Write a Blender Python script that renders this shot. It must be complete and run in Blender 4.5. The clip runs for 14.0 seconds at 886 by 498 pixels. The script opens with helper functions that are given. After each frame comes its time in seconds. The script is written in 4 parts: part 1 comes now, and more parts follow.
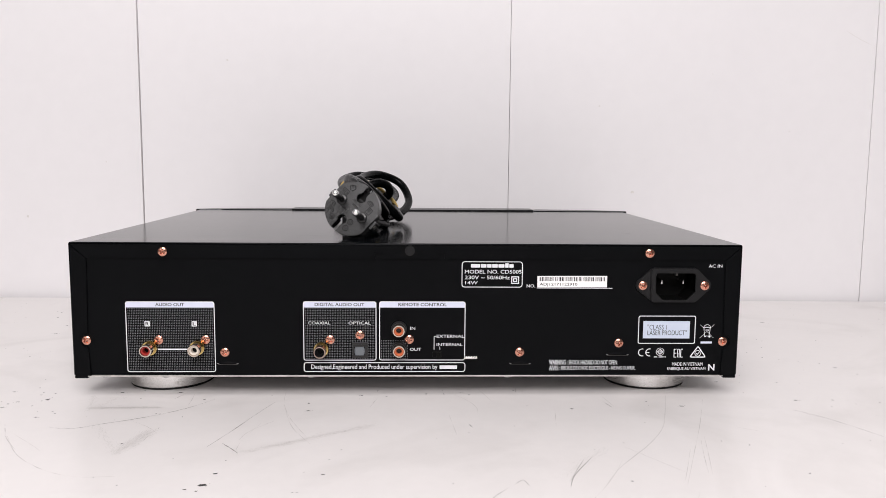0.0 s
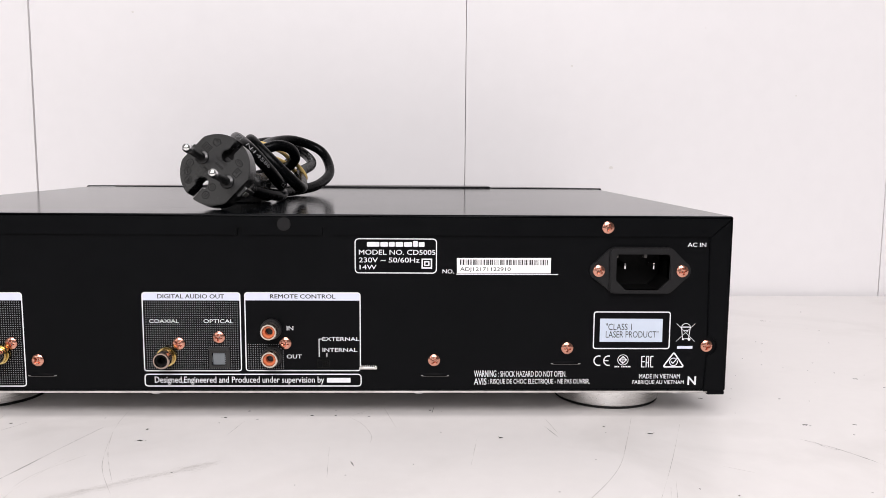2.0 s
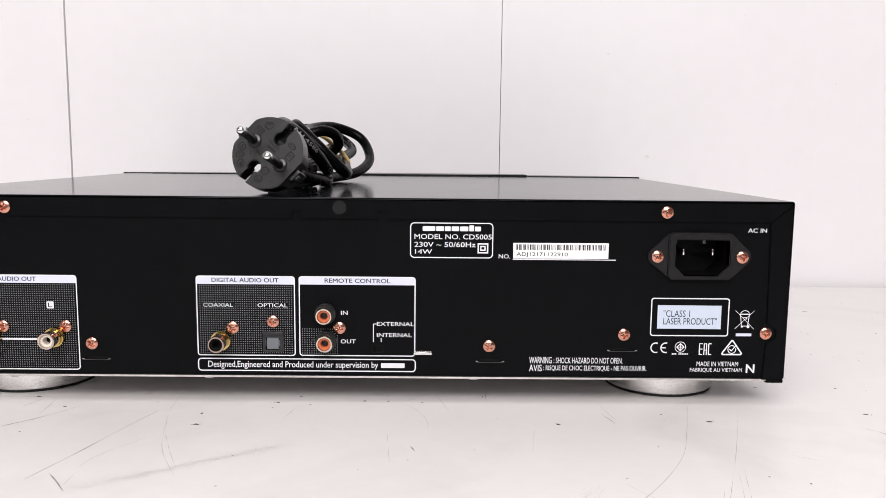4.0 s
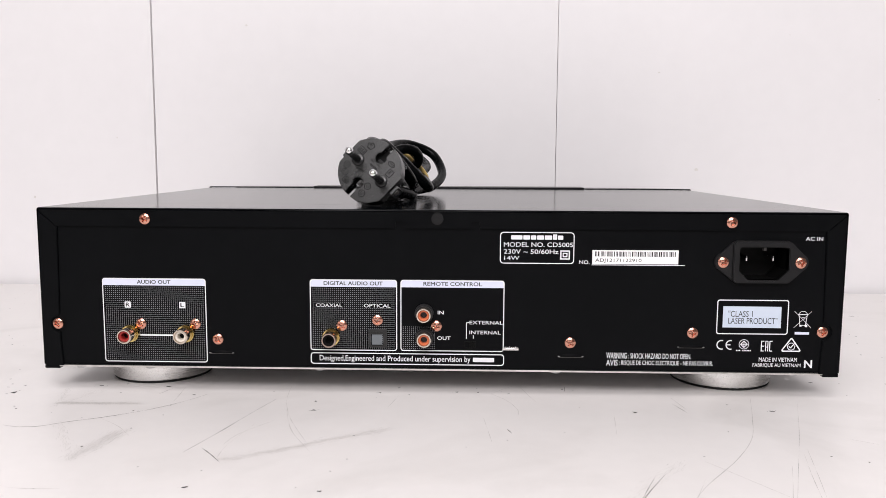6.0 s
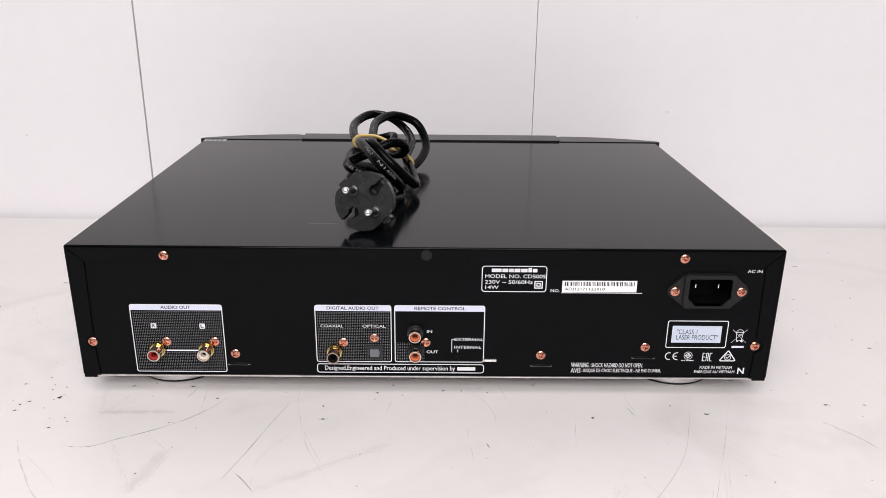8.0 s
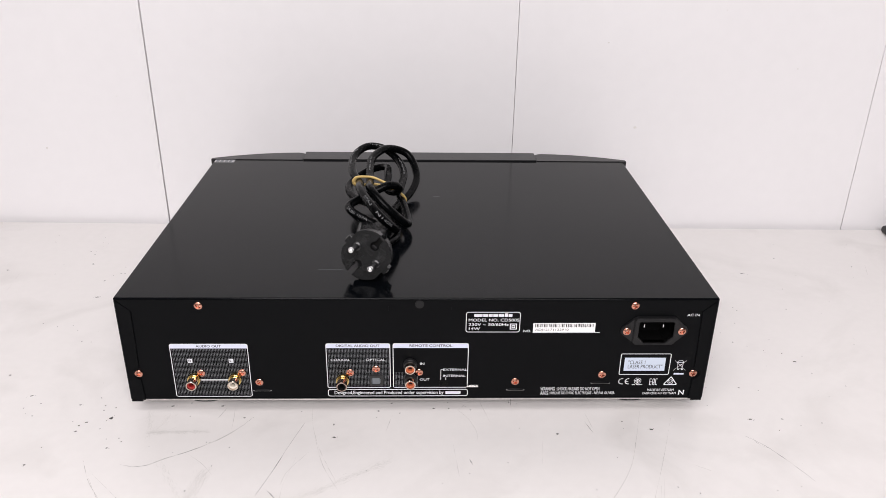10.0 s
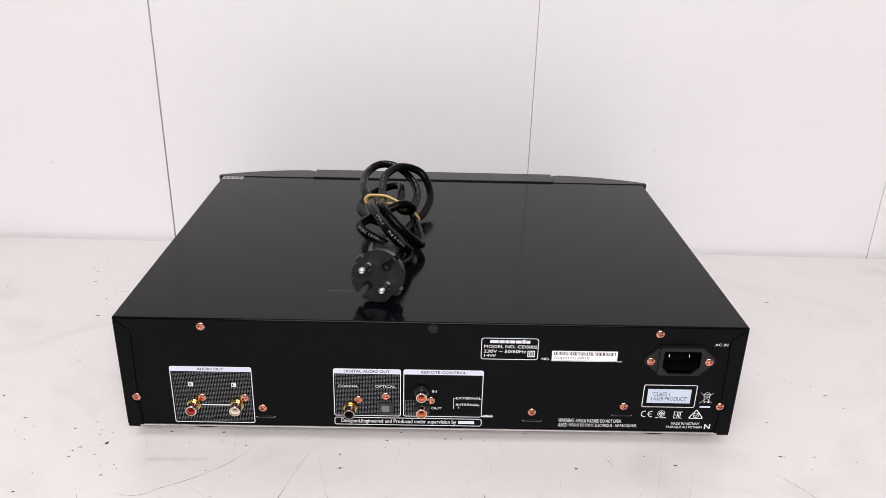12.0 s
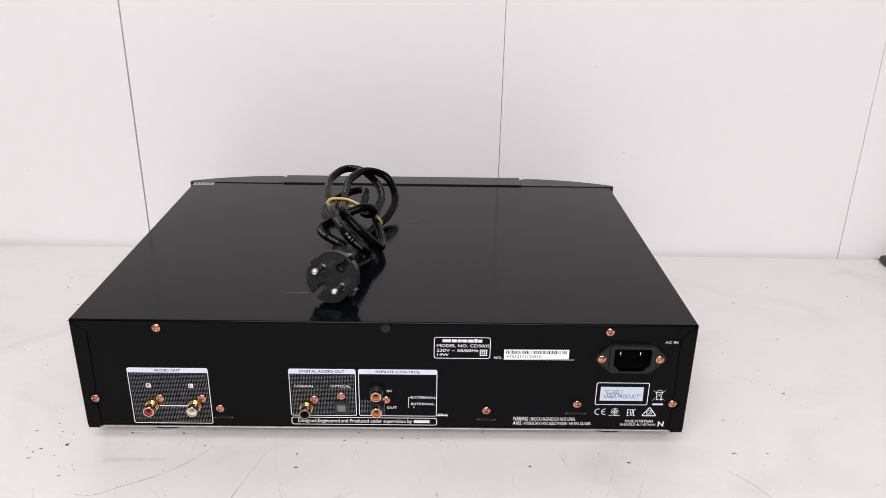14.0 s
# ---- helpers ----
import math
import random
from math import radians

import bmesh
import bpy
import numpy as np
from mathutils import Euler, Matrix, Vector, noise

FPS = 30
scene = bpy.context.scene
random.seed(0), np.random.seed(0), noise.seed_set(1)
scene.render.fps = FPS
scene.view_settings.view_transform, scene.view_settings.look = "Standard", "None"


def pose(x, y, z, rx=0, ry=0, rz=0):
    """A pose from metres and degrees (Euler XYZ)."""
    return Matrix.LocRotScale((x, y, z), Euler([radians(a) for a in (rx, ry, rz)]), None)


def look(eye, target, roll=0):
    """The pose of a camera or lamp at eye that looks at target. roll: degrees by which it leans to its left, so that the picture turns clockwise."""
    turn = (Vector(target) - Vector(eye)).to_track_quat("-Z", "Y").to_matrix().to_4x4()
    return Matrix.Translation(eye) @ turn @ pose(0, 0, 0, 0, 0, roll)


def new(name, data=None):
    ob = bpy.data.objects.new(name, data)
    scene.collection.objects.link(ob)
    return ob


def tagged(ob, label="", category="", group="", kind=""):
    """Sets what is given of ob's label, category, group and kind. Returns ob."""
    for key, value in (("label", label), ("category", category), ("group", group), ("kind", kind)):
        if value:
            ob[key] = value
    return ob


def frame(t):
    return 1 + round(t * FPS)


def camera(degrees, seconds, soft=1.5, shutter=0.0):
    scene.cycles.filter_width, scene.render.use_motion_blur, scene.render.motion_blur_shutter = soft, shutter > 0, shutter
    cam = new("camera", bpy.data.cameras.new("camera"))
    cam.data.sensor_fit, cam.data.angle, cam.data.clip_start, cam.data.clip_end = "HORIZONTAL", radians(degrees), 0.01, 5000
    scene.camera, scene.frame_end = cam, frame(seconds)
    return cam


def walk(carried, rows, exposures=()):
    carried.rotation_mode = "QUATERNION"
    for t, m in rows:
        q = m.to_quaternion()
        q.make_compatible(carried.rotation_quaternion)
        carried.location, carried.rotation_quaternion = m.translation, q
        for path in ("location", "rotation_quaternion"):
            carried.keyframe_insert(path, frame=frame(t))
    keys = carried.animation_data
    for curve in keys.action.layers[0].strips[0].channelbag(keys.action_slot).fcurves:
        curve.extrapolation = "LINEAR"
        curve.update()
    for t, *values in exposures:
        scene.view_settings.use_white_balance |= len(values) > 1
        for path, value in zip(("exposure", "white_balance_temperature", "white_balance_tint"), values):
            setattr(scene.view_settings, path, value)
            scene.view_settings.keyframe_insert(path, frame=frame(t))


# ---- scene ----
cam = camera(58.67, 14.0, soft=0.7)
PATH = [
    (0, (0.00513, -0.50875, 0.15933), (0.02107, -0.01243, 0.10097), 0.47),
    (0.5, (0.01632, -0.48766, 0.15604), (0.03369, 0.00833, 0.09521), 0.68),
    (1, (0.03953, -0.44989, 0.15121), (0.05776, 0.04577, 0.08803), 0.85),
    (1.5, (0.05975, -0.41046, 0.14552), (0.07630, 0.08550, 0.08422), 0.66),
    (2, (0.06710, -0.38082, 0.13180), (0.07965, 0.11551, 0.07262), 0.41),
    (2.5, (0.06940, -0.37888, 0.12914), (0.08149, 0.11728, 0.06846), 0.34),
    (3, (0.06912, -0.37869, 0.12820), (0.08134, 0.11739, 0.06688), 0.46),
    (3.5, (0.06739, -0.37849, 0.12749), (0.07881, 0.11756, 0.06577), 0.51),
    (4, (0.04551, -0.37670, 0.12685), (0.05097, 0.11923, 0.06346), 0.59),
    (4.2, (0.03438, -0.37578, 0.12561), (0.03631, 0.12018, 0.06220), 0.56),
    (6.3, (0.01362, -0.44033, 0.13326), (0.00101, 0.05630, 0.07673), 0.29),
    (6.5, (0.01564, -0.45127, 0.13482), (0.00471, 0.04538, 0.07805), 0.28),
    (6.7, (0.01349, -0.45564, 0.13451), (0.00543, 0.04089, 0.07626), 0.34),
    (7, (0.01428, -0.45800, 0.13450), (0.00734, 0.03742, 0.06734), 0.28),
    (7.3, (0.01452, -0.45768, 0.13949), (0.01050, 0.03418, 0.04974), 0.34),
    (7.5, (0.01451, -0.45299, 0.15538), (0.01195, 0.03303, 0.03798), 0.37),
    (7.7, (0.01245, -0.44931, 0.19644), (0.01247, 0.03048, 0.05572), 0.47),
    (7.9, (0.00853, -0.45104, 0.22829), (0.01132, 0.02567, 0.07750), 0.57),
    (8, (0.00540, -0.44853, 0.26316), (0.01012, 0.02203, 0.09419), 0.62),
    (8.2, (0.00146, -0.44596, 0.29469), (0.00826, 0.01919, 0.11139), 0.71),
    (10.3, (-0.00003, -0.50307, 0.37666), (0.01698, -0.05046, 0.16488), 1.17),
    (10.5, (-0.00243, -0.50034, 0.37293), (0.01636, -0.04577, 0.16551), 1.34),
    (11, (-0.00058, -0.47573, 0.36528), (0.01756, -0.01796, 0.16497), 1.26),
    (11.5, (-0.00205, -0.47773, 0.36269), (0.01677, -0.01833, 0.16624), 1.30),
    (12, (-0.00390, -0.47594, 0.36196), (0.00511, -0.01661, 0.16465), 1.57),
    (12.5, (0.03440, -0.48222, 0.36100), (0.01709, -0.02316, 0.16360), 1.76),
    (13, (0.08835, -0.48635, 0.36099), (0.05532, -0.02749, 0.16513), 2.15),
    (13.5, (0.09467, -0.49185, 0.35978), (0.06137, -0.03216, 0.16594), 1.63),
    (14, (0.03172, -0.48565, 0.36029), (0.03869, -0.02407, 0.16822), 1.00),
]
walk(cam, [(t, look(eye, target, roll)) for t, eye, target, roll in PATH],
     [(0.0, 0.0), (1.0, 0.02), (2.0, 0.13), (3.0, 0.16), (4.2, 0.17), (6.3, 0.06), (7.5, 0.02), (8.2, 0.06), (10.3, 0.06), (11.5, 0.1), (12.5, 0.02), (14.0, 0.02)])

# ---------------------------------------------------------------- light
world = bpy.data.worlds.new("world")
scene.world = world
world.use_nodes = True
world.node_tree.nodes["Background"].inputs[0].default_value = (0.9, 0.93, 1.0, 1)
world.node_tree.nodes["Background"].inputs[1].default_value = 0.02


def area_lamp(name, eye, target, size_x, size_y, power, colour):
    data = bpy.data.lights.new(name, "AREA")
    data.shape, data.size, data.size_y, data.energy, data.color = "RECTANGLE", size_x, size_y, power, colour
    ob = new(name, data)
    ob.matrix_world = look(eye, target)
    return ob


# Added area lights without fixtures: overhead, front and left, placed to balance brightness.
area_lamp("unseen_area_light", (-0.10, -0.78, 1.28), (-0.08, -0.70, 0.0), 0.9, 0.6, 9.6, (1.0, 0.955, 0.97))
area_lamp("unseen_area_light", (0.05, -1.75, 1.35), (0.08, 0.37, 0.30), 1.6, 0.6, 34.5, (1.0, 0.955, 0.97))
area_lamp("unseen_left_light", (-1.66, -1.90, 0.98), (0.0, -1.90, 0.98), 1.1, 0.9, 7.5, (1.0, 0.95, 0.91))


# ---------------------------------------------------------------- materials
def links(mat):
    return mat.node_tree.nodes, mat.node_tree.links


def material(name, colour, rough=0.5, metal=0.0, var=0.08, scale=300.0, bump=0.0, bump_scale=2000.0, rough_var=0.1, stretch=(1, 1, 1), coat=0.0, spec=0.5):
    """A plain surface with variation of tone and gloss at two scales, and fine relief."""
    mat = bpy.data.materials.new(name)
    mat.use_nodes = True
    nodes, link = links(mat)
    shader = nodes["Principled BSDF"]
    shader.inputs["Metallic"].default_value = metal
    shader.inputs["Coat Weight"].default_value = coat
    shader.inputs["Specular IOR Level"].default_value = spec
    where = nodes.new("ShaderNodeTexCoord")
    spread = nodes.new("ShaderNodeMapping")
    spread.inputs["Scale"].default_value = stretch
    link.new(where.outputs["Object"], spread.inputs["Vector"])
    coarse, fine = nodes.new("ShaderNodeTexNoise"), nodes.new("ShaderNodeTexNoise")
    coarse.inputs["Scale"].default_value, fine.inputs["Scale"].default_value = scale * 0.12, scale
    coarse.inputs["Detail"].default_value, fine.inputs["Detail"].default_value = 4, 3
    link.new(spread.outputs[0], coarse.inputs["Vector"])
    link.new(spread.outputs[0], fine.inputs["Vector"])
    both = nodes.new("ShaderNodeMath")
    both.operation = "ADD"
    link.new(coarse.outputs["Fac"], both.inputs[0])
    link.new(fine.outputs["Fac"], both.inputs[1])
    tone = nodes.new("ShaderNodeMapRange")
    tone.inputs["From Min"].default_value, tone.inputs["From Max"].default_value = 0.6, 1.4
    tone.inputs["To Min"].default_value, tone.inputs["To Max"].default_value = 1 - var, 1 + var
    link.new(both.outputs[0], tone.inputs["Value"])
    mix = nodes.new("ShaderNodeVectorMath")
    mix.operation = "SCALE"
    mix.inputs[0].default_value = colour
    link.new(tone.outputs[0], mix.inputs["Scale"])
    link.new(mix.outputs["Vector"], shader.inputs["Base Color"])
    gloss = nodes.new("ShaderNodeMapRange")
    gloss.inputs["From Min"].default_value, gloss.inputs["From Max"].default_value = 0.6, 1.4
    gloss.inputs["To Min"].default_value, gloss.inputs["To Max"].default_value = rough * (1 - rough_var), rough * (1 + rough_var)
    link.new(both.outputs[0], gloss.inputs["Value"])
    link.new(gloss.outputs[0], shader.inputs["Roughness"])
    if bump:
        grain = nodes.new("ShaderNodeTexNoise")
        grain.inputs["Scale"].default_value = bump_scale
        link.new(spread.outputs[0], grain.inputs["Vector"])
        relief = nodes.new("ShaderNodeBump")
        relief.inputs["Strength"].default_value, relief.inputs["Distance"].default_value = bump, 0.0002
        link.new(grain.outputs["Fac"], relief.inputs["Height"])
        link.new(relief.outputs[0], shader.inputs["Normal"])
    return mat


M_COVER = material("satin_black_paint", (0.0026, 0.0032, 0.0042), 0.135, var=0.10, rough_var=0.10, spec=0.12)
M_REAR = material("matt_black_paint", (0.0027, 0.0030, 0.0036), 0.40, var=0.15, scale=120, bump=0.05, bump_scale=3500, spec=0.07, rough_var=0.2)
M_FRONT = material("black_front_plastic", (0.008, 0.008, 0.009), 0.30, bump=0.06, spec=0.4)
M_PRINT = material("white_print", (0.76, 0.77, 0.80), 0.6, var=0.05)
M_DOT = material("grey_white_screen_ink", (0.29, 0.295, 0.315), 0.6, var=0.04)
M_NOTICE = material("pale_blue_label", (0.56, 0.63, 0.74), 0.45, var=0.03)
M_HEAD = material("pale_blue_print", (0.66, 0.69, 0.82), 0.6, var=0.04)
M_INK = material("black_ink", (0.02, 0.02, 0.022), 0.6)
M_PAPER = material("white_sticker", (0.90, 0.89, 0.89), 0.5, var=0.03)
M_COPPER = material("coppered_steel", (0.66, 0.33, 0.245), 0.23, metal=1.0, var=0.15, scale=900, rough_var=0.3)
M_GOLD = material("gold_plating", (0.60, 0.46, 0.19), 0.11, metal=1.0, var=0.1, scale=900)
M_NICKEL = material("nickel_plating", (0.66, 0.58, 0.50), 0.09, metal=1.0, var=0.1, scale=900)
M_DULL = material("dull_bronze_plating", (0.42, 0.33, 0.28), 0.22, metal=1.0, var=0.12, scale=900)
M_CHROME = material("bright_pin_metal", (0.85, 0.85, 0.86), 0.19, metal=1.0, var=0.04)
M_STEEL = material("galvanised_steel", (0.50, 0.50, 0.51), 0.32, metal=1.0, var=0.12, scale=500)
M_EDGE = material("bright_cut_steel", (0.74, 0.72, 0.70), 0.48, metal=1.0, var=0.25, scale=250)
M_ALU = material("spun_aluminium", (0.80, 0.79, 0.78), 0.26, metal=1.0, var=0.05, scale=400, stretch=(1, 1, 25), rough_var=0.2, bump=0.05)
M_CLIP = material("dull_clip_metal", (0.16, 0.155, 0.15), 0.5, metal=1.0)
M_FOAM = material("black_foot_pad", (0.012, 0.012, 0.012), 0.8)
M_RED = material("red_plastic", (0.33, 0.022, 0.018), 0.35)
M_WHITE = material("cream_white_plastic", (0.74, 0.68, 0.60), 0.35)
M_ORANGE = material("orange_plastic", (0.56, 0.14, 0.055), 0.35)
M_BLACK = material("black_plastic", (0.012, 0.012, 0.0125), 0.40, bump=0.1)
# Near black for black parts; also paints the shade inside well, sockets, slots and slits.
M_HOLE = material("black_part_and_hole_shade", (0.003, 0.003, 0.003), 0.5, spec=0.12)
M_FOIL = material("grey_foil_sticker", (0.36, 0.36, 0.37), 0.4, var=0.05)
M_SHUTTER = material("grey_shutter", (0.14, 0.155, 0.17), 0.22)
M_INLET = material("black_inlet_plastic", (0.009, 0.009, 0.0098), 0.38, bump=0.2, bump_scale=2500, spec=0.27)
M_DISC = material("grey_black_disc", (0.0062, 0.0062, 0.0068), 0.42, spec=0.3)
M_PLUG = material("black_plug_plastic", (0.0080, 0.0084, 0.0090), 0.26, bump=0.22, bump_scale=2200, spec=0.52)
M_CABLE = material("black_cable_sheath", (0.0014, 0.0017, 0.0020), 0.27, bump=0.12, bump_scale=1500, spec=0.085)
M_CABLE_PRINT = material("grey_cable_print", (0.18, 0.185, 0.19), 0.6)
# Blacker than the plug: shade of moulded relief put into colour.
M_MOULD = material("mould_relief_shade", (0.001, 0.001, 0.001), 0.8)
M_BAND = material("tan_rubber", (0.74, 0.53, 0.20), 0.5, var=0.12, scale=900)
M_WALL = material("white_wall_panel", (0.84, 0.825, 0.835), 0.42, var=0.015, scale=60, bump=0.04, bump_scale=500)
M_BACKING = material("grey_panel_backing", (0.30, 0.29, 0.29), 0.7)
M_ROOM = material("grey_room_paint", (0.24, 0.235, 0.23), 0.7, var=0.03, scale=20)
M_FLOOR = material("grey_floor", (0.20, 0.195, 0.19), 0.6, var=0.1, scale=40)
M_SPECK = material("dark_speck", (0.05, 0.048, 0.045), 0.6, var=0.5, scale=600)
M_SCUFF = material("grey_scuff", (0.72, 0.70, 0.68), 0.55, var=0.12, scale=900)
M_SCRATCH = material("scratch_dirt", (0.58, 0.56, 0.54), 0.6, var=0.4, scale=500)
M_DEEP = material("deep_scratch_dirt", (0.22, 0.21, 0.20), 0.6, var=0.5, scale=500)


def table_material():
    mat = material("worn_white_table", (0.83, 0.805, 0.79), 0.40, var=0.02, scale=120, bump=0.05, bump_scale=700)
    nodes, link = links(mat)
    shader = nodes["Principled BSDF"]
    where = next(n for n in nodes if n.type == "TEX_COORD")
    clean = shader.inputs["Base Color"].links[0].from_socket
    # broad grey smears of dirt, and fine pinpricks
    smear = nodes.new("ShaderNodeTexNoise")
    smear.inputs["Scale"].default_value, smear.inputs["Detail"].default_value, smear.inputs["Distortion"].default_value = 9, 7, 1.2
    link.new(where.outputs["Object"], smear.inputs["Vector"])
    ramp = nodes.new("ShaderNodeMapRange")
    ramp.inputs["From Min"].default_value, ramp.inputs["From Max"].default_value = 0.52, 0.75
    ramp.inputs["To Min"].default_value, ramp.inputs["To Max"].default_value = 0.0, 0.20
    link.new(smear.outputs["Fac"], ramp.inputs["Value"])
    dirt = nodes.new("ShaderNodeMix")
    dirt.data_type = "RGBA"
    dirt.inputs["B"].default_value = (0.42, 0.40, 0.37, 1)
    link.new(ramp.outputs[0], dirt.inputs["Factor"])
    link.new(clean, dirt.inputs["A"])
    cells = nodes.new("ShaderNodeTexVoronoi")
    cells.inputs["Scale"].default_value = 70
    link.new(where.outputs["Object"], cells.inputs["Vector"])
    prick = nodes.new("ShaderNodeMapRange")
    prick.inputs["From Min"].default_value, prick.inputs["From Max"].default_value = 0.045, 0.02
    prick.inputs["To Max"].default_value = 0.65
    link.new(cells.outputs["Distance"], prick.inputs["Value"])
    some = nodes.new("ShaderNodeMath")
    some.operation = "GREATER_THAN"
    some.inputs[1].default_value = 0.66
    part_of = nodes.new("ShaderNodeSeparateColor")
    link.new(cells.outputs["Color"], part_of.inputs[0])
    link.new(part_of.outputs[0], some.inputs[0])
    times = nodes.new("ShaderNodeMath")
    times.operation = "MULTIPLY"
    link.new(prick.outputs[0], times.inputs[0])
    link.new(some.outputs[0], times.inputs[1])
    pricked = nodes.new("ShaderNodeMix")
    pricked.data_type = "RGBA"
    pricked.inputs["B"].default_value = (0.16, 0.15, 0.14, 1)
    link.new(times.outputs[0], pricked.inputs["Factor"])
    link.new(dirt.outputs["Result"], pricked.inputs["A"])
    link.new(pricked.outputs["Result"], shader.inputs["Base Color"])
    return mat


M_TABLE = table_material()

# ---------------------------------------------------------------- building helpers (millimetres)
MM = 0.001


def thing(name, x, y, z, label, category, group="", kind=""):
    ob = new(name)
    ob.empty_display_size = 0.01
    ob.location = (x * MM, y * MM, z * MM)
    return tagged(ob, label, category, group, kind)


def mesh_of(name, bm, mat, smooth=28):
    bmesh.ops.recalc_face_normals(bm, faces=bm.faces)
    for v in bm.verts:
        v.co *= MM
    mesh = bpy.data.meshes.new(name)
    bm.to_mesh(mesh)
    bm.free()
    mats = mat if isinstance(mat, (list, tuple)) else [mat]
    for m in mats:
        mesh.materials.append(m)
    if smooth:
        mesh.shade_smooth()
        mesh.set_sharp_from_angle(angle=radians(smooth))
        whole = sum(f.area for f in mesh.polygons)
        for f in mesh.polygons:  # broad faces stay flat beside their rounded edges
            if f.area > 0.04 * whole:
                f.use_smooth = False
    return mesh


def place(name, mesh, parent=None, m=None, label=""):
    """A mesh object in the world pose m, under a parent whose own pose it keeps out of account."""
    ob = new(name, mesh)
    world_pose = m or Matrix()
    if parent:
        ob.parent = parent
        up = parent
        base = Matrix()
        while up:
            base = up.matrix_basis @ base
            up = up.parent
        ob.matrix_basis = base.inverted() @ world_pose
    else:
        ob.matrix_basis = world_pose
    return tagged(ob, label)


def part(name, bm, mat, parent=None, label="", smooth=28, m=None):
    return place(name, mesh_of(name, bm, mat, smooth), parent, m, label)


def at(x, y, z, rx=0, ry=0, rz=0):
    return pose(x * MM, y * MM, z * MM, rx, ry, rz)


def box(bm, x0, x1, y0, y1, z0, z1, bevel=0.0, segments=2):
    made = bmesh.ops.create_cube(bm, size=1.0)["verts"]
    for v in made:
        v.co = ((x0 + x1) / 2 + v.co.x * (x1 - x0), (y0 + y1) / 2 + v.co.y * (y1 - y0), (z0 + z1) / 2 + v.co.z * (z1 - z0))
    if bevel:
        edges = list({e for v in made for e in v.link_edges})
        bmesh.ops.bevel(bm, geom=edges, offset=bevel, segments=segments, profile=0.5, affect="EDGES")
    return bm


def boxed(*a, **k):
    return box(bmesh.new(), *a, **k)


def slab(bm, loops, y0, y1):
    """A plate in the xz plane from y0 (back) to y1 (front), outlined by the first loop, with the others as holes."""
    front = []
    edges = []
    for loop in loops:
        vs = [bm.verts.new((x, y1, z)) for x, z in loop]
        front.append(vs)
        edges += [bm.edges.new((vs[i], vs[(i + 1) % len(vs)])) for i in range(len(vs))]
    faces = [f for f in bmesh.ops.triangle_fill(bm, use_beauty=True, use_dissolve=False, edges=edges)["geom"] if isinstance(f, bmesh.types.BMFace)]
    if abs(y0 - y1) > 1e-6:
        made = bmesh.ops.extrude_face_region(bm, geom=faces)["geom"]
        for g in made:
            if isinstance(g, bmesh.types.BMVert):
                g.co.y = y0
    return bm


def ring_loop(x, z, r, n=24, a0=0.0):
    return [(x + r * math.cos(a0 + 2 * math.pi * i / n), z + r * math.sin(a0 + 2 * math.pi * i / n)) for i in range(n)]


def round_rect(x0, x1, z0, z1, r, n=5):
    out = []
    for cx, cz, a in ((x1 - r, z1 - r, 0), (x0 + r, z1 - r, 90), (x0 + r, z0 + r, 180), (x1 - r, z0 + r, 270)):
        for i in range(n + 1):
            b = radians(a + 90 * i / n)
            out.append((cx + r * math.cos(b), cz + r * math.sin(b)))
    return out


def rounded(points, radii, n=5):
    """A loop with each corner turned into an arc of its own radius."""
    out = []
    for i, p in enumerate(points):
        p, q, r = Vector(p), Vector(points[i - 1]), Vector(points[(i + 1) % len(points)])
        a, b = (q - p).normalized(), (r - p).normalized()
        half = a.angle(b) / 2
        reach = radii[i] / math.tan(half)
        centre = p + (a + b).normalized() * radii[i] / math.sin(half)
        u, v = p + a * reach - centre, p + b * reach - centre
        for k in range(n + 1):
            w = u.lerp(v, k / n)
            out.append(tuple(centre + w.normalized() * radii[i]))
    return out


def softened(loops, y0, y1, inset=0.35):
    """A slab with a chamfered front edge."""
    bm = slab(bmesh.new(), loops, y0, y1)
    edge = [e for e in bm.edges if all(abs(v.co.y - y1) < 1e-4 for v in e.verts) and any(abs(f.normal.y) < 0.5 for f in e.link_faces)]
    bmesh.ops.bevel(bm, geom=edge, offset=inset, segments=2, affect="EDGES")
    return bm


def lathe(bm, profile, n=40, close=True):
    """Turned round the z axis: profile of (radius, z)."""
    rings = []
    for r, z in profile:
        if r < 1e-6:
            rings.append([bm.verts.new((0, 0, z))])
        else:
            rings.append([bm.verts.new((r * math.cos(2 * math.pi * i / n), r * math.sin(2 * math.pi * i / n), z)) for i in range(n)])
    for a, b in zip(rings, rings[1:]):
        for i in range(n):
            j = (i + 1) % n
            if len(a) == 1 and len(b) == 1:
                continue
            if len(a) == 1:
                bm.faces.new((a[0], b[j], b[i]))
            elif len(b) == 1:
                bm.faces.new((a[i], a[j], b[0]))
            else:
                bm.faces.new((a[i], a[j], b[j], b[i]))
    return bm


def smooth_path(points, steps=8, closed=False):
    """A Catmull-Rom line through points."""
    pts = [Vector(p) for p in points]
    n = len(pts)
    out = []
    for i in range(n if closed else n - 1):
        p0, p1, p2, p3 = (pts[(i + k) % n] if closed else pts[min(max(i + k, 0), n - 1)] for k in (-1, 0, 1, 2))
        for s in range(steps):
            t = s / steps
            out.append(0.5 * (2 * p1 + (p2 - p0) * t + (2 * p0 - 5 * p1 + 4 * p2 - p3) * t * t + (3 * p1 - p0 - 3 * p2 + p3) * t * t * t))
    if not closed:
        out.append(pts[-1])
    return out


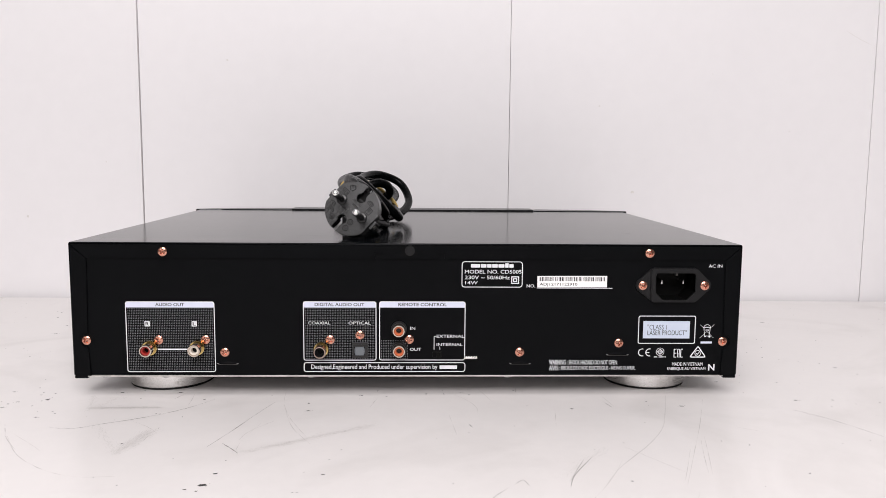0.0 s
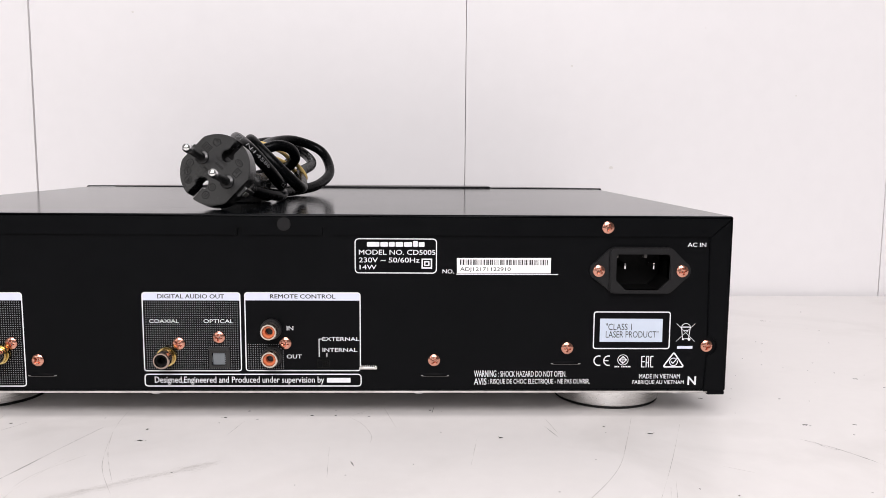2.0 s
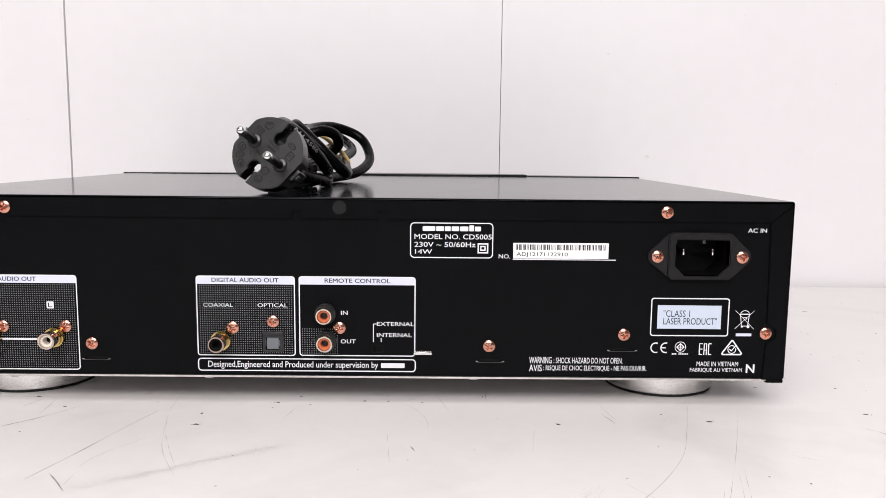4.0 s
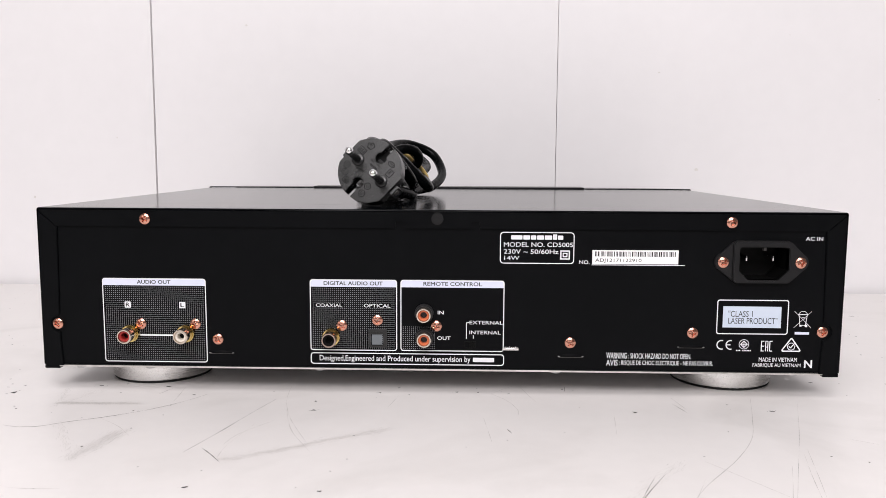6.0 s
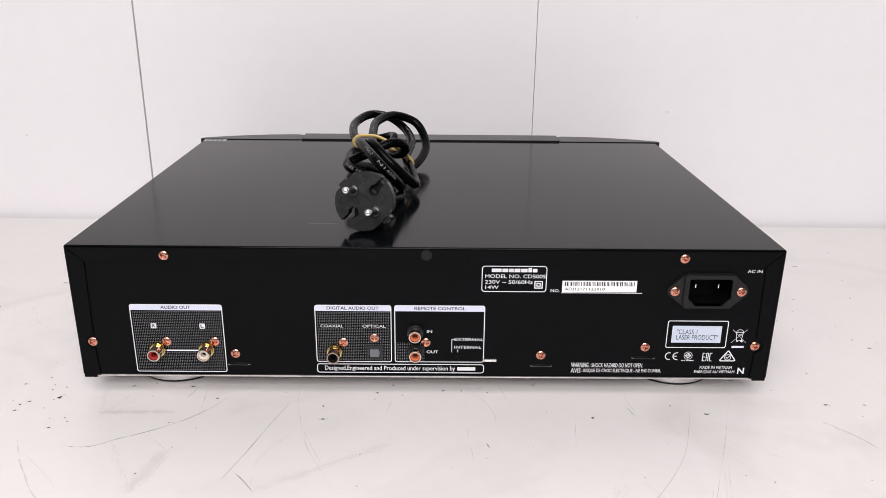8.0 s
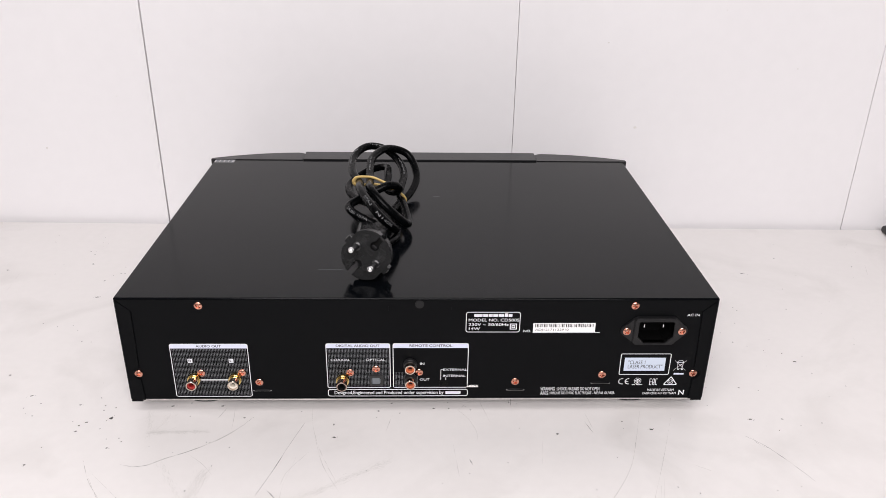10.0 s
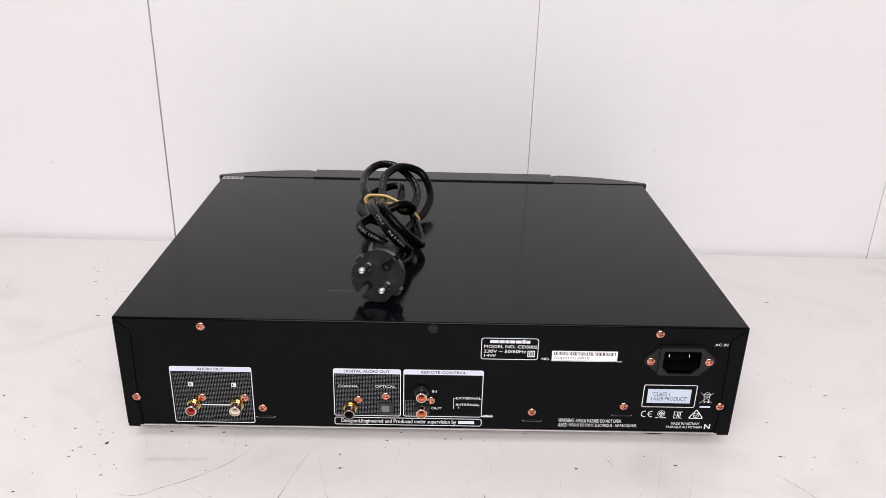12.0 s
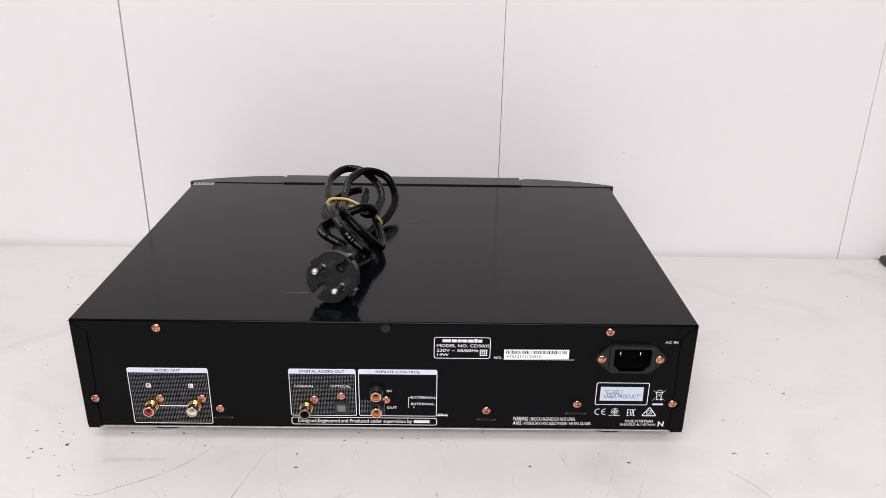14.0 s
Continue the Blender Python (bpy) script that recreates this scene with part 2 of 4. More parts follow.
def frames_along(line, closed=False):
    n = len(line)
    tangents = [(line[(i + 1) % n if closed else min(i + 1, n - 1)] - line[i - 1 if closed else max(i - 1, 0)]).normalized() for i in range(n)]
    side = tangents[0].cross(Vector((0, 0, 1)))
    side = side.normalized() if side.length > 1e-3 else Vector((1, 0, 0))
    out = []
    for p, t in zip(line, tangents):
        side = (side - t * side.dot(t)).normalized()
        out.append((p, t, side, t.cross(side)))
    return out


def tube(bm, line, radius, n=14, flat=1.0, closed=False, caps=True):
    rings = []
    for p, t, a, b in frames_along(line, closed):
        rings.append([bm.verts.new(p + radius * (math.cos(2 * math.pi * i / n) * a + flat * math.sin(2 * math.pi * i / n) * b)) for i in range(n)])
    pairs = list(zip(rings, rings[1:])) + ([(rings[-1], rings[0])] if closed else [])
    for r0, r1 in pairs:
        for i in range(n):
            bm.faces.new((r0[i], r0[(i + 1) % n], r1[(i + 1) % n], r1[i]))
    if caps and not closed:
        bm.faces.new(rings[0][::-1])
        bm.faces.new(rings[-1])
    return bm


def glyphs(words):
    """The flat mesh of a line of text in the built-in font, as (x, y) points from 0 to 1 both ways, and its faces."""
    data = bpy.data.curves.new("line", "FONT")
    data.body, data.resolution_u = words, 3
    ob = bpy.data.objects.new("line", data)
    mesh = bpy.data.meshes.new_from_object(ob)
    pts = np.array([v.co[:2] for v in mesh.vertices])
    faces = [tuple(p.vertices) for p in mesh.polygons]
    bpy.data.objects.remove(ob)
    bpy.data.curves.remove(data)
    bpy.data.meshes.remove(mesh)
    low, high = pts.min(0), pts.max(0)
    return (pts - low) / (high - low), faces


def print_text(words, x0, x1, z0, z1, mat, parent, y=-0.12, name="printed_text", label="", bold=0.0):
    pts, faces = glyphs(words)
    bm = bmesh.new()
    vs = [bm.verts.new((x0 + u * (x1 - x0), y, z0 + v * (z1 - z0))) for u, v in pts]
    for f in faces:
        try:
            bm.faces.new([vs[i] for i in f])
        except ValueError:
            pass
    if bold:
        base = list(bm.faces)
        for dx, dz in ((bold, 0), (-bold, 0), (0, bold * 0.6), (0, -bold * 0.6)):
            copy = bmesh.ops.duplicate(bm, geom=base)["geom"]
            for g in copy:
                if isinstance(g, bmesh.types.BMVert):
                    g.co += Vector((dx, 0.004 * (1 + (dx > 0) + 2 * (dz > 0)), dz))
    return part(name, bm, mat, parent, label or 'printed words "' + words.strip('"') + '"', smooth=0)


def flat(bm, loop, y=-0.10):
    bm.faces.new([bm.verts.new((x, y, z)) for x, z in loop])
    return bm


def outline(bm, outer, inner, y=-0.10):
    """A flat band between two loops with the same count of points."""
    a = [bm.verts.new((x, y, z)) for x, z in outer]
    b = [bm.verts.new((x, y, z)) for x, z in inner]
    for i in range(len(a)):
        j = (i + 1) % len(a)
        bm.faces.new((a[i], a[j], b[j], b[i]))
    return bm


def stroke(bm, points, w, y=-0.10):
    """A flat line of width w through points in the xz plane."""
    for (xa, za), (xb, zb) in zip(points, points[1:]):
        d = Vector((xb - xa, zb - za))
        n = Vector((-d.y, d.x)).normalized() * w / 2
        flat(bm, [(xa + n.x, za + n.y), (xa - n.x, za - n.y), (xb - n.x, zb - n.y), (xb + n.x, zb + n.y)], y)
    return bm


def arc_points(x, z, r, a0, a1, n=14):
    return [(x + r * math.cos(radians(a0 + (a1 - a0) * i / n)), z + r * math.sin(radians(a0 + (a1 - a0) * i / n))) for i in range(n + 1)]


# ---------------------------------------------------------------- the room
WALL_Y, TABLE_Y = 382.5, 375.6


def table_z(y):
    """The tabletop is level in front and sinks a little towards the wall."""
    return -0.00785 * (y - 60) ** 2 / (y - 35) if y > 60 else 0.0


ASKEW = at(0, WALL_Y, 0, 0, 0, -0.8) @ at(0, -WALL_Y, 0)  # wall and table stand slightly askew to the player
ROOM = (-1610.0, 2016.0, -2600.0, -750.0, 1850.0)  # x0, x1, y0, floor, ceiling


def structure(name, bm, mat, label, category, m=None):
    return tagged(part(name, bm, mat, m=m), label, category, kind="structure")


x0, x1, y0, zf, zc = ROOM
structure("floor", boxed(x0 - 100, x1 + 100, y0 - 100, WALL_Y + 180, zf - 60, zf), M_FLOOR, "plain grey floor under the table", "floor")
structure("ceiling", boxed(x0 - 100, x1 + 100, y0 - 100, WALL_Y + 180, zc, zc + 60), M_ROOM, "plain white ceiling of the room", "ceiling")
# Unseen wall; its opening is added only to hold the left area light.
bm = boxed(x0 - 100, x0, y0, -2450, zf, zc)
box(bm, x0 - 100, x0, -1350, WALL_Y + 60, zf, zc)
box(bm, x0 - 100, x0, -2450, -1350, zf, 530)
box(bm, x0 - 100, x0, -2450, -1350, 1430, zc)
structure("wall_west", bm, M_ROOM, "plain side wall with an added opening for the left light", "wall")
structure("wall_east", boxed(x1, x1 + 100, y0, WALL_Y + 60, zf, zc), M_ROOM, "plain white side wall", "wall")
structure("wall_south", boxed(x0 - 100, x1 + 100, y0 - 100, y0, zf, zc), M_ROOM, "plain white wall facing the table", "wall")
north = structure("wall_north", boxed(x0 - 100, x1 + 100, WALL_Y + 20, WALL_Y + 120, zf, zc), M_BACKING, "white panelled wall with narrow dark upright joints", "wall", ASKEW)
SEAMS = ((-1524.9, 1.0), (-1118.3, 1.0), (-711.2, 1.0), (-302.9, 1.5), (106.9, 0.4), (515.7, 0.7), (924.8, 0.8), (1326.9, 0.8), (1733.0, 0.8), (2115.9, 0.8))
for (xa, ga), (xb, gb) in zip(SEAMS, SEAMS[1:]):
    part("wall_panel", boxed(xa + ga / 2, xb - gb / 2, WALL_Y, WALL_Y + 19.9, -60, zc, bevel=0.25, segments=1), M_WALL, north, m=ASKEW)

bm = bmesh.new()
for k, (x, z, size, long) in enumerate(((247.7, 120.9, 1.6, 1.2), (-432.5, 88.6, 1.4, 1.0), (-205.8, 262.9, 0.9, 1.4), (207.4, 216.6, 0.8, 1.6), (333.3, 252.9, 0.6, 1.0), (-342.8, 150.1, 0.7, 1.0), (423.0, 190.4, 0.7, 1.2))):
    dice = random.Random(k)
    flat(bm, [(x + size * long * (0.7 + 0.5 * dice.random()) * math.cos(a), z + size * (0.7 + 0.5 * dice.random()) * math.sin(a)) for a in (2 * math.pi * q / 9 for q in range(9))], WALL_Y - 0.1)
for (xa, za), (xb, zb) in (((481.4, 301), (495.5, 293)), ((495.5, 293), (508.6, 287))):
    stroke(bm, [(xa, za), (xb, zb)], 0.35, WALL_Y - 0.12)
tagged(part("wall_marks", bm, M_SCUFF, north, "small grey marks on the panels", smooth=0, m=ASKEW), kind="stuff")

# ---------------------------------------------------------------- the table
table = thing("table", 0, -190, -750, "white worn laminate table with scratches and dark specks", "table")
TX0, TX1, TY0 = -980.0, 1080.0, -760.0
bm = bmesh.new()
profile = [(TY0, -30), (TY0, -0.8), (TY0 + 0.8, 0), (60, 0)] + [(y, table_z(y)) for y in range(80, 375, 15)] + [(TABLE_Y - 0.5, table_z(TABLE_Y)), (TABLE_Y, table_z(TABLE_Y) - 0.5), (TABLE_Y, -30)]
ends = [[bm.verts.new((x, y, z)) for y, z in profile] for x in (TX0, TX1)]
for k in range(len(profile)):
    q = (k + 1) % len(profile)
    bm.faces.new((ends[0][k], ends[0][q], ends[1][q], ends[1][k]))
bm.faces.new(ends[0])
bm.faces.new(ends[1])
part("tabletop", bm, M_TABLE, table, m=ASKEW)
leg = mesh_of("leg", boxed(-25, 25, -25, 25, 0, 720, bevel=3), M_STEEL)
for lx in (TX0 + 60, TX1 - 60):
    for ly in (TY0 + 60, WALL_Y - 60):
        place("leg", leg, table, at(lx, ly, -750))


def speck(bm, x, y, size, long=1.6, angle=0.0, seed=0, crumbs=0):
    rng = random.Random(seed)
    c, s = math.cos(radians(angle)), math.sin(radians(angle))
    bits = [(0.0, 0.0, 1.0)]
    if crumbs:  # what broke off round a chip
        bits = [(rng.uniform(-1.7, 1.7) * long, rng.uniform(-1.5, 1.5), rng.uniform(0.15, 0.42)) for _ in range(crumbs)]
    for du, dv, part_size in bits:
        n = 13
        vs = []
        for i in range(n):
            a = 2 * math.pi * i / n
            r = size * part_size * (0.45 + 0.75 * rng.random())
            u, v = (r * math.cos(a) + du * size) * long, r * math.sin(a) + dv * size
            vs.append(bm.verts.new((x + u * c - v * s, y + u * s + v * c, 0.08 + table_z(y))))
        bm.faces.new(vs)


def scratch(bm, points, w, z=0.06, broken=0.0, seed=1):
    """A thin ribbon of dirt that lies in a scratch, tapered to its ends."""
    rng = random.Random(seed)
    line = smooth_path([(x, y, table_z(y)) for x, y in points], 30)
    n = len(line)
    knots = [rng.random() for _ in range(n // 7 + 3)]
    swell = [knots[i // 7] + (knots[i // 7 + 1] - knots[i // 7]) * (i % 7) / 7 for i in range(n)]
    width = [0.55 * w * (0.3 + 0.7 * math.sin(math.pi * (i + 0.5) / n)) * (0.25 + 0.9 * swell[i]) * (0.75 + 0.5 * rng.random()) / 2 for i in range(n)]
    rails = []
    for i in range(n):
        d = (line[min(i + 1, n - 1)] - line[max(i - 1, 0)]).normalized()
        side = Vector((-d.y, d.x, 0)) * (width[i] if swell[i] >= broken else 0.02)
        rails.append([bm.verts.new(line[i] + q + Vector((0, 0, z))) for q in (side, -side)])
    for a, b in zip(rails, rails[1:]):
        bm.faces.new((a[0], a[1], b[1], b[0]))


CRUMBS = bmesh.new()


def chip(x, y, size, long, angle):
    """A dark chip in the surface, and the crumbs that broke off round it."""
    seed = int(abs(x) * 31 + abs(y) * 17)
    bm = bmesh.new()
    speck(bm, x, y, size * 0.62, long, angle, seed)
    part("chip", bm, M_SPECK, table, "dark chip in the white surface", smooth=0)
    if size > 1.1:
        speck(CRUMBS, x, y, size * 0.5, long, angle, seed + 1, crumbs=3)


chip(-235, -3, 2.3, 1.4, 60)
chip(-252, 23, 1, 1.4, 0)
chip(-245, 13, 1, 1.3, 30)
chip(-239, -16, 0.9, 1.2, 0)
chip(-218, -31, 0.9, 1.3, 0)
chip(-226, -38, 1.2, 1.6, 10)
chip(-154, 12, 1.5, 1.5, 0)
chip(-134, -3, 1.1, 1.5, 0)
chip(-138, -38, 0.8, 1, 0)
chip(-63, -27, 1.6, 1.4, 0)
chip(-158, -83, 1.1, 1, 0)
chip(-146, -58, 0.7, 1, 0)
chip(-155, -129, 0.6, 1, 0)
chip(-96, -125, 1.2, 1.8, 30)
chip(-99, -139, 2, 2.1, 12)
chip(-106, -144, 0.9, 1.8, 0)
chip(-100, -146, 0.9, 1.4, 20)
chip(-103, -157, 0.8, 1.4, 0)
chip(-104, -164, 1.1, 1.8, 20)
chip(-104, -169, 1.3, 1.9, 15)
chip(-105, -174, 0.8, 1.5, 15)
chip(-105, -178, 1, 1.7, 15)
chip(-105, -183, 0.7, 1.5, 15)
chip(-95, -108, 0.6, 1.2, 0)
chip(-52, -124, 0.5, 1, 0)
chip(-42, -127, 1.1, 1.7, 5)
chip(-54, -148, 0.6, 1.2, 0)
chip(-71, -156, 0.5, 1.4, 0)
chip(-41, -107, 0.6, 1.3, 0)
chip(-65, -12, 1.2, 1.3, 80)
chip(-32, 5, 1.2, 1.4, 0)
chip(-22, 15, 1, 1.5, 0)
chip(11, 8, 1.3, 1.4, 0)
chip(23, 8, 1, 1.3, 0)
chip(71, 16, 1.1, 1.4, 80)
chip(23, -139, 0.6, 1, 0)
chip(33, -161, 1.4, 1.6, 0)
chip(104, -24, 1.6, 1.4, 0)
chip(16, -77, 0.5, 1, 0)
chip(-37, -64, 0.7, 1.2, 0)
chip(176, -19, 1.5, 1.7, 0)
chip(220, 36, 1.2, 1.6, 0)
chip(257, -7, 1.6, 1.5, 0)
chip(112, -137, 0.8, 2, 0)
chip(81, -186, 1.1, 1.6, -50)
chip(156, -9, 1, 1.4, 0)
chip(263, 35, 1, 1.4, 0)
chip(-244, 7, 1, 1.2, 40)
chip(-256, -12, 1.1, 1.5, 0)
chip(-256, -19, 1.2, 1.6, 0)
chip(-230, -28, 0.7, 1.2, 30)
chip(-338, 55, 1.2, 1.5, 0)
chip(-308, 26, 1.5, 1.6, 20)
chip(-296, 16, 1, 1.2, 0)
chip(-296, -0, 0.8, 1.4, 0)
chip(-277, -56, 1.6, 1.2, 0)
chip(-273, -37, 1, 1.2, 0)
chip(-179, 16, 0.9, 1.5, 0)
chip(-193, 12, 1.3, 1.8, 10)
chip(-176, -1, 0.8, 1.2, 0)
chip(-156, -32, 0.8, 1.2, 0)
chip(-347.5, 139.8, 0.9, 1.2, 0)
chip(-332.4, 134.7, 0.7, 1.4, 0)
chip(-318.4, 135.8, 0.7, 1.8, 0)
chip(-311.4, 127.6, 0.6, 1.2, 0)
chip(-300.2, 108.4, 0.9, 1.4, 0)
chip(-307, 10, 0.8, 1.4, 10)
chip(-265, 14, 1.2, 1.6, 0)
chip(-221, -27, 0.8, 1.3, 0)
chip(-252, -8, 1.2, 1.6, 0)
chip(-236, 10, 0.8, 1.6, 10)
chip(282, -7, 1, 1.6, 0)
chip(311, -12, 0.9, 1.2, 0)
chip(299, 67, 0.6, 1, 0)
chip(327, 74.1, 1.3, 2.2, -10)
chip(334, 56, 1, 1.5, -10)
chip(354, 37, 0.9, 1, 0)
chip(298.4, 140.8, 0.8, 1.2, 0)
chip(278, 31, 0.5, 1.6, 0)
chip(359.6, 168.2, 1, 1.6, 0)
chip(229, 11, 0.7, 1.2, 0)
chip(274, -21, 0.9, 1, 0)
chip(178, -82, 0.8, 1, 0)
chip(143, -51, 0.6, 1, 0)
chip(264, -82, 0.6, 1, 0)
chip(287.3, 317, 2, 1.6, 80)
chip(290.2, 291.4, 1, 1.3, 0)
chip(345.1, 246.6, 1.5, 2.5, -10)
chip(395.6, 285.3, 1.2, 1.2, 0)
chip(374, 210.9, 0.9, 1.2, 0)
chip(283.5, 179.4, 1.2, 1.3, 0)
chip(267.5, 170.3, 1, 1.3, 0)
chip(307.5, 171.3, 0.9, 1, 0)
chip(309.5, 165.2, 0.9, 1.2, 0)
chip(271.3, 133.7, 0.7, 1, 0)
chip(278.2, 122.6, 0.9, 1.2, 0)
chip(284.2, 106.4, 0.9, 1.4, 0)
chip(321.1, 87.2, 0.9, 1.2, 0)
chip(473.7, 264.9, 0.8, 1.6, 0)
chip(-33, -3, 0.8, 1, 0)
chip(40, 6, 0.9, 1.2, 0)
chip(76, -17, 0.6, 1, 0)
chip(-363.8, 298.6, 0.9, 1.2, 0)
chip(-356.7, 291.4, 1.1, 1.3, 0)
chip(-349.5, 266.9, 1.6, 1.3, 0)
chip(-379.6, 264.9, 0.7, 1, 0)
chip(-432.7, 251.7, 1.3, 1.7, 0)
chip(-323.1, 227.2, 1.3, 1.3, 0)
chip(-318.2, 239.4, 0.8, 1.2, 0)
chip(-312.2, 244.5, 1, 1.5, 0)
chip(-308.2, 244.5, 1, 1.6, 0)
chip(-379.4, 242.5, 0.6, 1, 0)
chip(-359, 324.1, 0.8, 1, 0)
chip(-354.9, 312.9, 0.8, 1, 0)
chip(-317.8, 191.6, 2, 1.6, 0)
rng = random.Random(4)
for k in range(110):
    x, y = rng.uniform(-480, 520), rng.uniform(-300, 340)
    if not (-225 < x < 225 and 12 < y < 340):
        speck(CRUMBS, x, y, rng.choice((0.2, 0.25, 0.3, 0.4)), rng.uniform(1, 2), rng.uniform(0, 180), 100 + k)
tagged(part("dark_specks", CRUMBS, M_SPECK, table, "small dark chips and specks", smooth=0), kind="stuff")


def scratch_mark(points, w, broken, deep=False):
    bm = bmesh.new()
    seed = int(abs(points[0][0]) * 7 + abs(points[0][1]))
    scratch(bm, points, w, 0.06 + 0.0002 * (seed % 97), broken, seed)
    part("scratch", bm, M_DEEP if deep else M_SCRATCH, table, "deep dark scratch" if deep else "thin grey scratch", smooth=0)


scratch_mark(((-210, -56), (-202, -58), (-192, -57), (-181, -50), (-166, -42), (-149, -30), (-136, -16), (-127, -2)), 1, 0, True)
scratch_mark(((-87, -9), (-95, -36), (-102, -62), (-110, -88)), 0.75, 0.05, True)
scratch_mark(((-84, 17), (-81, -10), (-74, -36), (-65, -58), (-57, -75)), 0.7, 0.3)
scratch_mark(((-169, -43), (-154, -55), (-143, -68)), 0.5, 0.2)
scratch_mark(((-80, -44), (-92, -64), (-95, -78)), 0.5, 0.3)
scratch_mark(((-238, -51), (-226, -73), (-213, -90)), 0.9, 0.45)
scratch_mark(((-226, -66), (-209, -82), (-198, -93)), 0.5, 0.25)
scratch_mark(((-150, 9), (-154, -3)), 0.5, 0.1, True)
scratch_mark(((-144, 11), (-142, -4), (-141, -17)), 0.5, 0.2)
scratch_mark(((-148, -64), (-148, -79), (-152, -94)), 0.5, 0.35)
scratch_mark(((-103, -83), (-97, -90), (-91, -98)), 1.1, 0, True)
scratch_mark(((-227, -70), (-208, -98), (-186, -118), (-165, -128), (-145, -128)), 0.9, 0.4)
scratch_mark(((-88, -49), (-93, -78), (-93, -94)), 0.5, 0.3)
scratch_mark(((-54, -85), (-68, -58), (-77, -28)), 0.5, 0.3)
scratch_mark(((173, 4), (162, -30), (151, -60), (135, -87), (111, -119), (95, -147)), 0.75, 0.15)
scratch_mark(((195, -5), (176, -53), (156, -100), (138, -142)), 0.5, 0.25)
scratch_mark(((171, -74), (162, -106), (155, -130)), 0.45, 0.3)
scratch_mark(((245, -27), (256, -39), (267, -58), (276, -77)), 0.85, 0.1, True)
scratch_mark(((250, -30), (252, -37), (257, -41)), 0.9, 0.2, True)
scratch_mark(((127, -9), (131, -23)), 0.6, 0.1, True)
scratch_mark(((99, -105), (85, -129), (80, -144)), 0.8, 0.2, True)
scratch_mark(((120, -90), (145, -130)), 0.4, 0.45)
scratch_mark(((196, -59), (207, -66)), 0.5, 0.3)
scratch_mark(((129, 2), (132, -19)), 0.6, 0.3)
scratch_mark(((43, 21), (36, 13), (30, 6)), 0.5, 0.2)
scratch_mark(((30, 6), (38, -6), (43, -21), (43, -31)), 0.55, 0.2)
scratch_mark(((47, 20), (54, -9)), 0.45, 0.25)
scratch_mark(((73, 21), (72, 12)), 0.8, 0, True)
scratch_mark(((-21, 0), (-25, -20)), 0.45, 0.35)
scratch_mark(((25, -36), (28, -70)), 0.45, 0.35)
scratch_mark(((36, -52), (38, -58)), 1.2, 0, True)
scratch_mark(((93, -23), (88, -57)), 0.45, 0.35)
scratch_mark(((31, -179), (36, -166), (42, -154), (49, -145)), 0.7, 0.1, True)
scratch_mark(((54, -139), (58, -135), (60, -142)), 0.8, 0, True)
scratch_mark(((81, -137), (87, -123), (94, -108)), 0.6, 0.2, True)
scratch_mark(((54, -182), (73, -173), (89, -156), (103, -133), (114, -110)), 0.6, 0.2)
scratch_mark(((156, -94), (148, -114), (139, -136)), 0.45, 0.3)
scratch_mark(((167, -80), (160, -104), (154, -127)), 0.45, 0.3)
scratch_mark(((141, -150), (136, -162), (131, -172)), 0.45, 0.3)
scratch_mark(((-411, 200), (-417, 246)), 0.5, 0.3)
scratch_mark(((490, 268), (481, 245)), 0.6, 0.2)

bm = bmesh.new()


def scuff(x0, y0, x1, y1, spread, count, seed):
    """A rubbed streak: many short faint strokes strewn along a line."""
    dice = random.Random(seed)
    for k in range(count):
        t = dice.random()
        x, y = x0 + (x1 - x0) * t + dice.gauss(0, spread), y0 + (y1 - y0) * t + dice.gauss(0, spread)
        a, reach = math.atan2(y1 - y0, x1 - x0) + dice.gauss(0, 0.25), dice.uniform(1.5, 6.0)
        scratch(bm, [(x, y), (x + reach * math.cos(a), y + reach * math.sin(a))], dice.uniform(0.2, 0.5), 0.01 + 0.0001 * k, 0.2, seed * 1000 + k)


scuff(-202, -20, -160, -19.5, 0.8, 420, 1)
scuff(-203, -20.5, -192, -20, 0.9, 120, 8)
scuff(-209, 7, -200, -23, 1.2, 90, 9)
scuff(-189, 3, -199, -20, 1.4, 70, 6)
scuff(-185, -50, -156, -97, 1.4, 110, 2)
scuff(-157, -99, -149, -64, 2.2, 420, 3)
scuff(-91, -98, -24, -55, 1.6, 420, 4)
scuff(111, -90, 81, -127, 1.8, 130, 5)
tagged(part("scuffing", bm, M_SCUFF, table, "faint rubbed grey scuffs", smooth=0), kind="stuff")

# small black thing at the foot of the wall
bm = boxed(557, 640, TABLE_Y - 40, TABLE_Y - 13, table_z(TABLE_Y - 26), 7, bevel=3.5, segments=3)
tagged(part("black_rubber_strip", bm, M_BLACK), "black rubber strip lying against the panelled wall", "rubber strip")

# ---------------------------------------------------------------- the disc player
W, TOP, BASE, DEEP = 218.7, 103.1, 15.2, 306.0
player = thing("cd_player", 0, 150, 0, "black metal CD player turned to show its rear panel", "CD player")

# folded cover: top, two sides, and a lip round the rear panel
bm = bmesh.new()
box(bm, -W, W, -0.9, DEEP, BASE, TOP, bevel=1.3, segments=7)
drop = [f for f in bm.faces if f.normal.y < -0.9 or f.normal.y > 0.9 or f.normal.z < -0.9]
bmesh.ops.delete(bm, geom=drop, context="FACES")
part("cover", bm, M_COVER, player, "satin black folded sheet-metal cover")

LIP, LIPX = 92.8, 207.4


